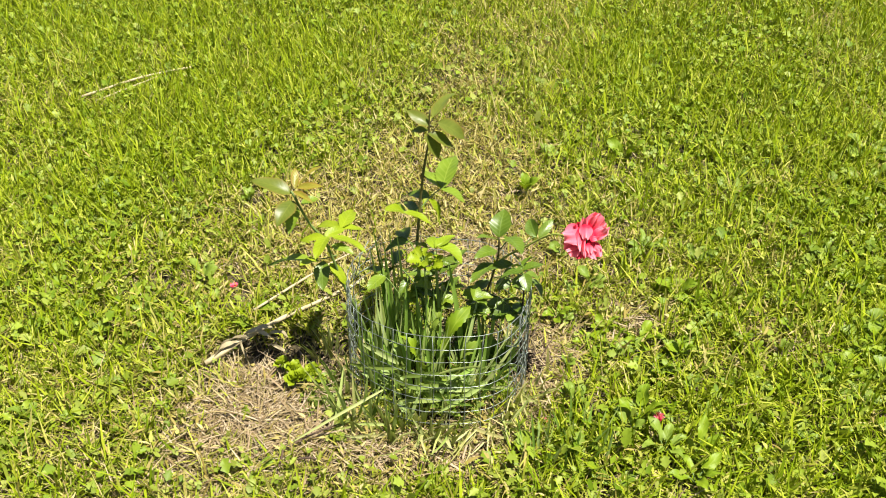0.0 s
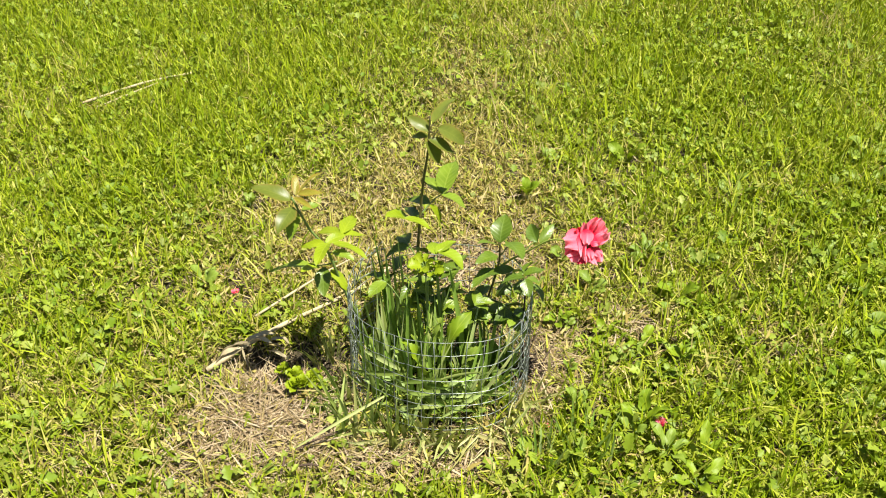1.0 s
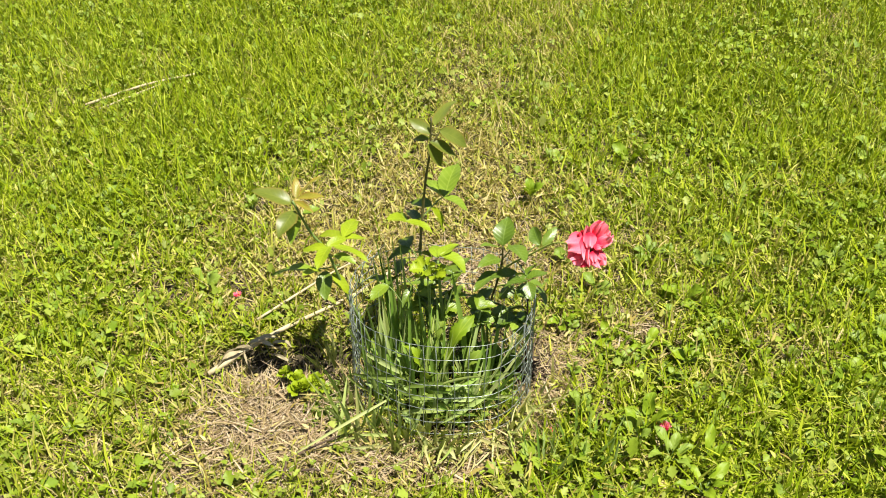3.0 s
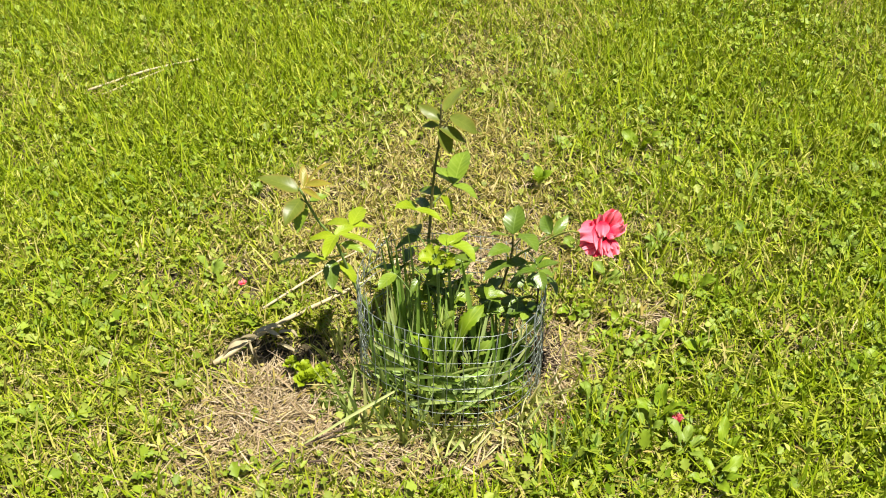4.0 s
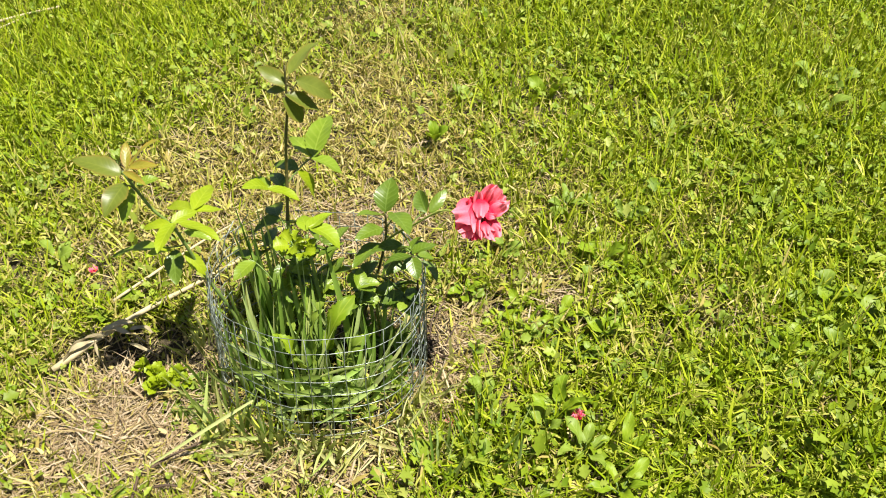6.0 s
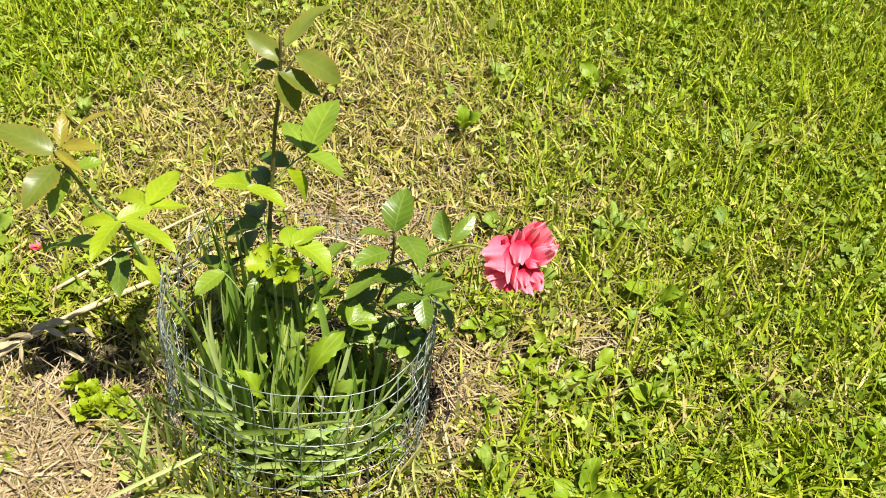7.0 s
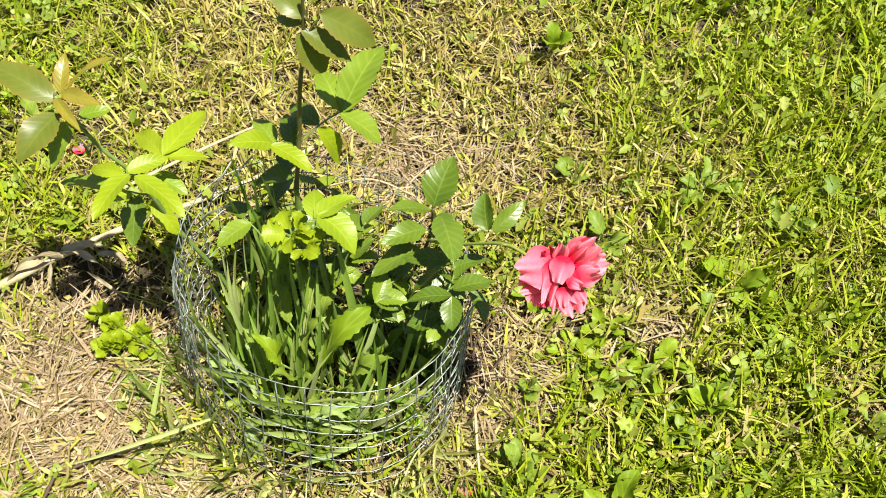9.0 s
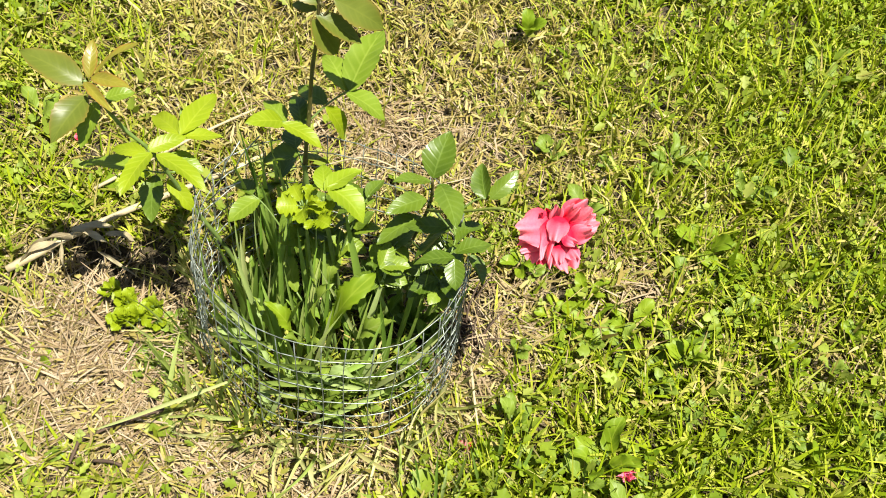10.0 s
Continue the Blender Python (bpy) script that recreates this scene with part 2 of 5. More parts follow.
def tube(line, r0, r1, sides=6, closed=False, wobble=0.0, seed=0):
    rnd = random.Random(seed)
    n = len(line)
    verts, faces = [], []
    x = None
    for i, p in enumerate(line):
        a, b = (line[i - 1], line[(i + 1) % n]) if closed else (line[max(i - 1, 0)], line[min(i + 1, n - 1)])
        d = (b - a).normalized()
        if x is None:
            x = d.orthogonal().normalized()
        x = (x - d * x.dot(d)).normalized()
        y = d.cross(x)
        r = (r0 + (r1 - r0) * i / (n - 1)) * (1 + wobble * (rnd.random() - 0.5))
        for k in range(sides):
            an = 2 * math.pi * k / sides
            verts.append(p + x * (r * math.cos(an)) + y * (r * math.sin(an)))
    for i in range(n if closed else n - 1):
        j = (i + 1) % n
        for k in range(sides):
            l = (k + 1) % sides
            faces.append((i * sides + k, i * sides + l, j * sides + l, j * sides + k))
    if not closed:
        faces.append(tuple(range(sides - 1, -1, -1)))
        faces.append(tuple(range((n - 1) * sides, n * sides)))
    return verts, faces


def leaf_mesh(base, tip, width, mat, roll=0.0, fold=0.25, sag=0.08, teeth=12, tooth=0.15, shape=0.42, rows=22, cols=6, ripple=0.02, seed=0):
    """A leaf blade from base to tip: pointed oval, toothed edge, folded on the midrib, sagging."""
    rnd = random.Random(seed)
    base, tip = Vector(base), Vector(tip)
    axis = tip - base
    length = axis.length
    axis.normalize()
    up = Vector((0, 0, 1)) - axis * axis.z
    up = up.normalized() if up.length > 0.05 else axis.orthogonal().normalized()
    up = Matrix.Rotation(radians(roll), 3, axis) @ up
    across = axis.cross(up)
    verts, uvs, faces = [], [], []
    phase = rnd.random() * 6
    for i in range(rows + 1):
        t = i / rows
        b = 0.72 * (1 - shape) / shape
        prof = (t ** 0.72) * ((1 - t) ** b) / ((shape ** 0.72) * ((1 - shape) ** b))
        saw = (t * teeth) % 1.0
        edge = 1 - tooth * (1 - saw)
        for j in range(cols + 1):
            s = 2 * j / cols - 1
            w = width / 2 * prof * (edge if abs(s) == 1 else 1)
            lift = fold * abs(s) * width / 2 * prof
            wave = ripple * length * math.sin(t * 9 + phase + (2 if s > 0 else 0)) * abs(s)
            pleat = 0.002 * length * abs(((t * 7 - abs(s) * 1.6) % 1.0) - 0.5) * min(1, 4 * (1 - t)) * abs(s) ** 0.5
            drop = -4 * sag * length * (t - 0.5) ** 2 + sag * length
            verts.append(base + axis * (t * length) + across * (s * w) + up * (lift + wave + pleat + drop))
            uvs.append((j / cols, t))
    for i in range(rows):
        for j in range(cols):
            a = i * (cols + 1) + j
            faces.append((a, a + 1, a + cols + 2, a + cols + 1))
    return mesh_of("leaf", verts, faces, mat, uvs)


SEEDS = iter(range(1, 100000))


def height(x, y):
    """The ground's gentle unevenness, with a hollow beside the cage."""
    h = 0.007 * noise.noise((x * 3.1, y * 3.1, 0.3)) + 0.004 * noise.noise((x * 11, y * 11, 2.3))
    h *= min(1.0, 3.0 / (0.5 + math.hypot(x, y - 1.3)))
    h -= 0.035 * math.exp(-(((x + 0.195) / 0.08) ** 2 + ((y - 1.285) / 0.036) ** 2))
    return h - 0.004


# ---- ground ----
def build_ground():
    far = (5, 9, 18, 40, 100, 300, 900, 3000)
    near = {round(-3 + 0.05 * k, 4) for k in range(121)}
    xs = sorted({*far, *(-f for f in far), *near, *(round(-0.36 + 0.0125 * k, 4) for k in range(26))})
    ys = sorted({*(1.5 + f for f in far), *(1.5 - f for f in far), *(round(1.5 + n, 4) for n in near), *(round(1.18 + 0.0125 * k, 4) for k in range(18))})
    verts = [(x, y, height(x, y) if abs(x) < 3.5 and abs(y - 1.5) < 3.5 else -0.004) for y in ys for x in xs]
    w = len(xs)
    faces = [(j * w + i, j * w + i + 1, (j + 1) * w + i + 1, (j + 1) * w + i) for j in range(len(ys) - 1) for i in range(w - 1)]
    tagged(new("ground", mesh_of("ground", verts, faces, SOIL)), "brown soil with dry thatch under a mown lawn", "ground", kind="structure")


build_ground()

# ---- the lawn: blades, clover and thatch ----
rng = np.random.default_rng(7)


def bump2(x, y, cx, cy, rx, ry, turn=0.0):
    c, s = math.cos(radians(turn)), math.sin(radians(turn))
    u, v = (x - cx) * c + (y - cy) * s, -(x - cx) * s + (y - cy) * c
    return np.exp(-(u / rx) ** 2 - (v / ry) ** 2)


def soft_noise(x, y, scale, seed):
    r = np.random.default_rng(seed)
    total = np.zeros_like(x)
    for k in range(6):
        a, f, p = r.uniform(0, 2 * np.pi), scale * r.uniform(0.6, 1.7), r.uniform(0, 6.28, 2)
        total += np.sin((x * np.cos(a) + y * np.sin(a)) * f + p[0]) * np.cos((y * np.cos(a) - x * np.sin(a)) * f * 0.8 + p[1])
    return total / 3.0


def hay(x, y):
    """Bare patches covered by cut, dry hay."""
    h = bump2(x, y, -0.17, 1.15, 0.12, 0.085, 20) + 0.35 * bump2(x, y, -0.04, 1.07, 0.09, 0.05)
    h += 0.32 * bump2(x, y, 0.10, 1.07, 0.11, 0.04) + 0.3 * bump2(x, y, -0.28, 1.0, 0.09, 0.06)
    h += 0.75 * bump2(x, y, 0.08, 1.53, 0.12, 0.07) + 0.6 * bump2(x, y, 0.26, 1.31, 0.05, 0.07) + 0.45 * bump2(x, y, 0.24, 1.22, 0.03, 0.05) + 0.95 * bump2(x, y, -0.20, 1.275, 0.09, 0.045)
    h += 0.5 * np.exp(-((np.hypot(x - 0.072, y - 1.235) - 0.155) / 0.026) ** 2) * np.clip((1.30 - y) / 0.12, 0, 1) * np.clip((x + 0.03) / 0.07, 0, 1)
    h += 0.45 * bump2(x, y, 0.40, 1.38, 0.05, 0.04) + 0.35 * bump2(x, y, 0.62, 1.33, 0.08, 0.06)
    return np.clip(h, 0, 1)


def hollow(x, y):
    # only the first is dug; the other two bare dark soil in place of shade
    return bump2(x, y, -0.195, 1.287, 0.085, 0.038) + 0.85 * bump2(x, y, -0.095, 1.285, 0.035, 0.050) + 0.9 * bump2(x, y, 0.212, 1.280, 0.022, 0.030)


def dryness(x, y):
    d = 0.25 - 0.12 * np.clip((y - 1.7) / 0.4, 0, 1) + 0.22 * soft_noise(x, y, 4.0, 3) + 0.26 * soft_noise(x, y, 17.0, 4)
    d += 0.9 * hay(x, y) + 0.75 * bump2(x, y, -0.13, 1.62, 0.36, 0.22) + 0.75 * bump2(x, y, 0.08, 2.2, 0.24, 0.6) + 0.3 * bump2(x, y, 0.30, 2.5, 0.12, 0.25)
    d += 0.30 * bump2(x, y, -0.42, 1.10, 0.30, 0.20) + 0.10 * bump2(x, y, 0.35, 1.5, 0.3, 0.2) + 0.2 * bump2(x, y, 0.95, 2.4, 0.15, 0.35)
    d -= 0.22 * bump2(x, y, -0.62, 1.75, 0.28, 0.25) + 0.25 * bump2(x, y, -0.9, 2.6, 0.5, 0.4) + 0.35 * bump2(x, y, 1.0, 1.6, 0.28, 0.5)
    d -= 0.22 * bump2(x, y, 0.52, 1.08, 0.28, 0.16) + 0.15 * bump2(x, y, 0.5, 2.4, 0.3, 0.5) + 0.2 * bump2(x, y, -0.55, 1.35, 0.15, 0.2)
    return np.clip(d, 0.02, 1.0)


def clumps(x, y):
    """Grass stands in tufts a few centimetres across, with gaps between."""
    far = np.clip((y - 1.5) / 0.5, 0, 1)
    return np.clip(0.50 - 0.10 * far + (0.9 + 0.9 * far) * soft_noise(x, y, 105.0, 51) + 0.7 * soft_noise(x, y, 40.0, 52), 0.015, 1)


def scatter(n, x0, x1, y0, y1, keep=None):
    x, y = rng.uniform(x0, x1, n), rng.uniform(y0, y1, n)
    if keep is not None:
        ok = rng.random(n) < keep(x, y) * np.clip(1.05 - 0.95 * hollow(x, y), 0.05, 1)
        x, y = x[ok], y[ok]
    return x, y


def in_view(x, y):
    """The stretch of lawn along the walk: a widening strip."""
    side = np.clip((0.90 + 0.40 * np.clip(y - 1.0, -0.3, 3) - np.abs(x - 0.06)) / 0.2, 0, 1)
    return side * np.clip((y - 0.80) / 0.12, 0, 1) * np.clip((3.2 - y) / 0.3, 0, 1)


def big_mesh(name, verts, tris, mat, dry, label, category="grass"):
    """One large mesh of many small leaves, kind stuff."""
    me = bpy.data.meshes.new(name)
    nv, nf = len(verts), len(tris)
    me.vertices.add(nv)
    me.vertices.foreach_set("co", np.ascontiguousarray(verts, dtype=np.float32).ravel())
    me.loops.add(nf * 3)
    me.loops.foreach_set("vertex_index", np.ascontiguousarray(tris, dtype=np.int32).ravel())
    me.polygons.add(nf)
    me.polygons.foreach_set("loop_start", np.arange(0, nf * 3, 3, dtype=np.int32))
    at = me.attributes.new("dry", "FLOAT", "POINT")
    at.data.foreach_set("value", np.ascontiguousarray(dry, dtype=np.float32))
    me.update(calc_edges=True)
    me.validate()
    me.materials.append(mat)
    return tagged(new(name, me), label, category, kind="stuff")


def heights(x, y):
    return np.array([height(a, b) for a, b in zip(x.tolist(), y.tolist())]) if len(x) else x


def blade_arrays(x, y, z, length, width, heading, lean, bend, dry, twist, tip=0.3):
    """Bent blades with a mown, blunt tip: lean is the angle from upright at the foot, bend adds towards the tip."""
    n = len(x)
    ts = (0.0, 0.5, 1.0)
    ws = (0.8, 1.0, tip)
    cx, cy, cz = x.copy(), y.copy(), z.copy()
    rows = []
    for k in range(3):
        if k:
            a = lean + bend * (ts[k - 1] + ts[k]) / 2
            step = length * (ts[k] - ts[k - 1])
            cx = cx + step * np.sin(a) * np.cos(heading)
            cy = cy + step * np.sin(a) * np.sin(heading)
            cz = np.maximum(cz + step * np.cos(a), z + 0.002)
        th = heading + np.pi / 2 + twist * (0.3 + ts[k])
        dx, dy = np.cos(th) * width * ws[k] / 2, np.sin(th) * width * ws[k] / 2
        rows += [np.stack([cx - dx, cy - dy, cz], 1), np.stack([cx + dx, cy + dy, cz], 1)]
    verts = np.stack(rows, 1).reshape(-1, 3)
    pattern = np.array([(0, 1, 3), (0, 3, 2), (2, 3, 5), (2, 5, 4)])
    tris = (np.arange(n)[:, None, None] * 6 + pattern[None]).reshape(-1, 3)
    return verts, tris, np.repeat(dry, 6)


def cage_gap(x, y):
    """Less lawn right under the cage's foot."""
    return np.hypot(x - 0.077, y - 1.252)


def lawn(name, n, box, size, width, mat, label, keep=None, lean=(0.1, 0.7), bend=(0.2, 1.1), dry_shift=0.0, lift=0.0, longest=0.075, parched=1.0):
    x, y = scatter(n, *box, keep)
    m = len(x)
    d = dryness(x, y)
    d = d * (parched + (1 - parched) * np.clip((d - 0.5) / 0.3, 0, 1))
    dry = np.clip((rng.random(m) < d * 0.78) * rng.uniform(0.5, 1.0, m) + d * 0.14 + dry_shift + rng.normal(0, 0.08, m), 0, 1)
    tall = 1 + 0.12 * np.clip((y - 1.5) / 0.6, 0, 1) + 0.22 * soft_noise(x, y, 6.0, 9) + 0.28 * soft_noise(x, y, 105.0, 51) - 0.30 * d
    length = size * np.clip(tall, 0.35, 2) * rng.lognormal(0, 0.30, m)
    wide = width * (1.2 - 0.15 * np.clip((y - 1.3) / 0.8, 0, 1)) * rng.lognormal(0, 0.32, m)
    verts, tris, dr = blade_arrays(x, y, heights(x, y) + lift * rng.uniform(0.2, 1.3, m), np.clip(length, 0.008, longest), np.clip(wide, 0.0008, 0.009), rng.uniform(0, 2 * np.pi, m),
                                   rng.uniform(*lean, m), rng.uniform(*bend, m), dry, rng.normal(0, 0.9, m))
    return big_mesh(name, verts, tris, mat, dr, label)


def thin_out(y):
    """Fewer blades where the lawn lies farther away."""
    return 0.85 - 0.35 * np.clip((y - 1.5) / 1.4, 0, 1)


NEAR = (-1.75, 1.9, 0.8, 3.2)
lawn("lawn_grass", 660000, NEAR, 0.036, 0.0021, LAWN, "bright yellow-green mown lawn grass with dry blades",
     lambda x, y: in_view(x, y) * clumps(x, y) * thin_out(y) * (1 - 0.93 * hay(x, y)) * (0.08 + 0.92 * (cage_gap(x, y) > 0.13)), (0.05, 0.8), (0.1, 1.4), parched=0.7)
lawn("tall_lawn_grass", 60000, NEAR, 0.050, 0.0024, LAWN, "longer uncut green blades in the lawn",
     lambda x, y: in_view(x, y) * (1 - 0.95 * hay(x, y)) * (1 - 0.8 * dryness(x, y)) * (cage_gap(x, y) > 0.12), (0.0, 0.4), (0.0, 0.9), -0.3)
lawn("fine_grass", 330000, NEAR, 0.022, 0.0016, LAWN, "fine short grass filling the lawn between the tufts",
     lambda x, y: in_view(x, y) * thin_out(y) * (0.60 - 0.35 * np.clip((y - 1.4) / 0.5, 0, 1)) * (0.25 + 0.75 * clumps(x, y)) * (1 - 0.95 * hay(x, y)) * (0.08 + 0.92 * (cage_gap(x, y) > 0.13)), (0.1, 1.1), (0.0, 1.2), 0.08)
lawn("thatch", 150000, NEAR, 0.036, 0.0014, THATCH, "dry cut straw-coloured thatch lying between the blades",
     lambda x, y: in_view(x, y) * thin_out(y) * (1 - 0.6 * np.clip((y - 1.6) / 0.4, 0, 1)) * np.clip(0.08 + 0.8 * dryness(x, y) + 0.4 * hay(x, y) - 1.1 * hollow(x, y), 0, 1), (0.9, 1.5), (0.0, 0.6), 0.15, 0.010)
lawn("clippings", 190000, NEAR, 0.017, 0.0027, LAWN, "short pale grass clippings lying on the lawn",
     lambda x, y: in_view(x, y) * thin_out(y) * (0.08 + 0.92 * clumps(x, y)) * (1 - 0.8 * hay(x, y)), (0.6, 1.5), (0.0, 0.8), 0.30, 0.020)
lawn("hay", 60000, (-0.45, 0.45, 0.9, 1.65), 0.055, 0.0015, THATCH, "pale dry hay covering bare ground beside the cage",
     lambda x, y: hay(x, y) ** 1.3 * np.clip(1 - 0.7 * hollow(x, y), 0, 1) * (cage_gap(x, y) > 0.10), (1.05, 1.52), (0.0, 0.5), 0.35, 0.010)
lawn("outer_lawn_grass", 80000, (-3.4, 3.4, -1.6, 5.2), 0.05, 0.0075, LAWN, "mown lawn grass farther from the rose",
     lambda x, y: (1.0 - in_view(x, y)) * np.clip((4.2 - np.hypot(x, y - 1.6)) / 1.2, 0, 1), dry_shift=0.0)


def clover_patch(name, n, keep, size, label, spread=NEAR):
    """Three round leaflets on a short stalk, over and over."""
    x, y = scatter(n, *spread, keep)
    m = len(x)
    z = heights(x, y) + rng.uniform(0.012, 0.034, m)
    ring = np.linspace(0, 2 * np.pi, 7, endpoint=False)
    verts, tris, dry = [], [], []
    base = 0
    turn = rng.uniform(0, 2 * np.pi, m)
    tilt = rng.normal(0, 0.65, (m, 2))
    r = size * rng.lognormal(0, 0.25, m)
    d = np.clip(dryness(x, y) * 0.35 + rng.normal(0, 0.12, m), 0, 1)
    for k in range(3):
        a = turn + k * 2.094
        cx, cy = x + np.cos(a) * r * 0.95, y + np.sin(a) * r * 0.95
        ragged = r[:, None] * rng.uniform(0.62, 1.12, (m, 7))
        px = np.concatenate([cx[:, None], cx[:, None] + ragged * np.cos(ring + a[:, None])], 1)
        py = np.concatenate([cy[:, None], cy[:, None] + ragged * np.sin(ring + a[:, None])], 1)
        pz = z[:, None] + (px - x[:, None]) * tilt[:, :1] + (py - y[:, None]) * tilt[:, 1:]
        pz[:, 0] -= r * 0.25
        verts.append(np.stack([px, py, pz], 2).reshape(-1, 3))
        fan = np.array([(0, 1 + q, 1 + (q + 1) % 7) for q in range(7)])
        tris.append((base + np.arange(m)[:, None, None] * 8 + fan[None]).reshape(-1, 3))
        base += m * 8
        dry.append(np.repeat(d, 8))
    return big_mesh(name, np.concatenate(verts), np.concatenate(tris), CLOVER, np.concatenate(dry), label, "clover")


clover_patch("clover", 60000, lambda x, y: in_view(x, y) * (0.25 + 0.75 * clumps(x, y)) * np.clip(0.50 - 0.45 * dryness(x, y) + 0.45 * soft_noise(x, y, 7.0, 21), 0.03, 1) * np.clip(1 - 1.5 * hay(x, y), 0, 1) * (cage_gap(x, y + 0.02) > 0.175),
             0.0034, "low green clover growing through the lawn")


def small_leaves(name, n, keep, size, label):
    """Little pointed leaves on the ground, tilted every way, folded on the midrib."""
    x, y = scatter(n, *NEAR, keep)
    m = len(x)
    z = heights(x, y) + rng.uniform(0.008, 0.036, m)
    a = rng.uniform(0, 2 * np.pi, m)
    l = size * (1.12 - 0.17 * np.clip((y - 1.3) / 0.6, 0, 1)) * rng.lognormal(0, 0.35, m)
    w = l * rng.uniform(0.26, 0.48, m)
    rise, bank = rng.normal(0.25, 0.45, m), rng.normal(0, 0.45, m)
    d = np.clip(dryness(x, y) * 0.3 + rng.normal(0, 0.15, m), 0, 1)
    half = ((0.18, 0.50, 0.08), (0.34, 1.0, 0.14), (0.46, 0.55, 0.10), (0.66, 0.85, 0.12), (0.80, 0.35, 0.05))
    outline = ((0.0, 0.0, 0.0), *half, (1.0, 0.0, -0.1), *((u, -v, k) for u, v, k in reversed(half)), (0.5, 0.0, 0.0))
    rows = []
    for u, v, k in outline:
        f, sd = u * l, v * w
        h = f * np.sin(rise) + sd * np.sin(bank) + k * l
        rows.append(np.stack([x + np.cos(a) * f * np.cos(rise) - np.sin(a) * sd, y + np.sin(a) * f * np.cos(rise) + np.cos(a) * sd, z + h], 1))
    verts = np.stack(rows, 1).reshape(-1, 3)
    fan = np.array([(12, q, (q + 1) % 12) for q in range(12)])
    tris = (np.arange(m)[:, None, None] * 13 + fan[None]).reshape(-1, 3)
    return big_mesh(name, verts, tris, CLOVER, np.repeat(d, 13), label, "weeds")


small_leaves("low_weeds", 165000, lambda x, y: in_view(x, y) * (0.25 + 0.75 * clumps(x, y)) * np.clip(0.50 - 0.6 * dryness(x, y) + 0.5 * soft_noise(x, y, 6.0, 33), 0.06, 1) * np.clip(1 - 1.4 * hay(x, y), 0, 1) * (cage_gap(x, y + 0.02) > 0.175),
             0.0120, "small-leaved green weeds growing low in the lawn")


# ---- rose bush ----
bush = thing("rose_bush", (0.07, 1.28, 0), "pink rose bush with lime and dark leaves in a cage", "rose")


def cane(points, r0, r1, mat, label, thorns=0, seed=0):
    line = smooth_line(points, 7)
    verts, faces = tube(line, r0, r1, 7, wobble=0.25, seed=seed)
    rnd = random.Random(seed)
    for _ in range(thorns):
        i = rnd.randrange(2, len(line) - 3)
        p, d = line[i], (line[i + 1] - line[i - 1]).normalized()
        side = (Matrix.Rotation(rnd.uniform(0, 6.28), 3, d) @ d.orthogonal()).normalized()
        b = len(verts)
        q = p + side * r0 * 0.6
        verts += [q + d * 0.0022, q - d * 0.0022, q + d.cross(side) * 0.0009, q - d.cross(side) * 0.0009, q + side * 0.006 - d * 0.002]
        faces += [(b, b + 2, b + 4), (b + 2, b + 1, b + 4), (b + 1, b + 3, b + 4), (b + 3, b, b + 4)]
    return part("cane", mesh_of("cane", verts, faces, mat), bush, label)


def compound(points, mat=CANE, r=0.0009):
    """A leaf stalk; its leaflets hang under it."""
    verts, faces = tube(smooth_line(points, 4), r * 1.25, r * 0.8, 5)
    return part("leaf", mesh_of("leaf_stalk", verts, faces, mat), bush)


def leaflet(stalk, base, tip, width, mat, roll=0.0, fold=0.22, sag=0.07, **more):
    s = next(SEEDS)
    stub = (Vector(base) - Vector(tip)).normalized() * 0.002
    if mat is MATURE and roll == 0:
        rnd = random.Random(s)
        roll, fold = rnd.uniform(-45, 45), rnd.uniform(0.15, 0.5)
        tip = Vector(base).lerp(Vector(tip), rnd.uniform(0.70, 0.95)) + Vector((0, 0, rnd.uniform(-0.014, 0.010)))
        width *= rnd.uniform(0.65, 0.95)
    return part("leaflet", leaf_mesh(Vector(base) + stub, tip, width * 1.17, mat, roll, fold, sag, seed=s, **more), stalk)


cane([(0.060, 1.290, -0.02), (0.052, 1.292, 0.08), (0.046, 1.292, 0.17), (0.046, 1.292, 0.225)], 0.0036, 0.0026, CANE, "upright green cane", 10, 1)
cane([(0.046, 1.292, 0.222), (0.052, 1.302, 0.28), (0.060, 1.300, 0.34), (0.068, 1.299, 0.385), (0.073, 1.300, 0.438)], 0.0023, 0.0013, REDCANE, "dark red-brown upper shoot", 8, 2)
cane([(-0.030, 1.282, -0.02), (-0.046, 1.276, 0.08), (-0.066, 1.266, 0.16), (-0.083, 1.256, 0.245), (-0.102, 1.250, 0.285), (-0.120, 1.247, 0.340)], 0.0026, 0.0015, CANE, "", 8, 3)
cane([(0.105, 1.285, -0.02), (0.128, 1.296, 0.06), (0.152, 1.303, 0.13), (0.166, 1.300, 0.19), (0.168, 1.298, 0.226)], 0.0022, 0.0014, REDCANE, "", 6, 4)
cane([(0.164, 1.298, 0.18), (0.182, 1.272, 0.215), (0.205, 1.258, 0.240), (0.240, 1.240, 0.275), (0.268, 1.222, 0.284)], 0.0016, 0.0013, PEDICEL, "slender flower stalk", 3, 5)
cane([(0.075, 1.275, -0.02), (0.078, 1.262, 0.08), (0.077, 1.252, 0.18), (0.076, 1.250, 0.235)], 0.0030, 0.0018, CANE, "", 5, 6)

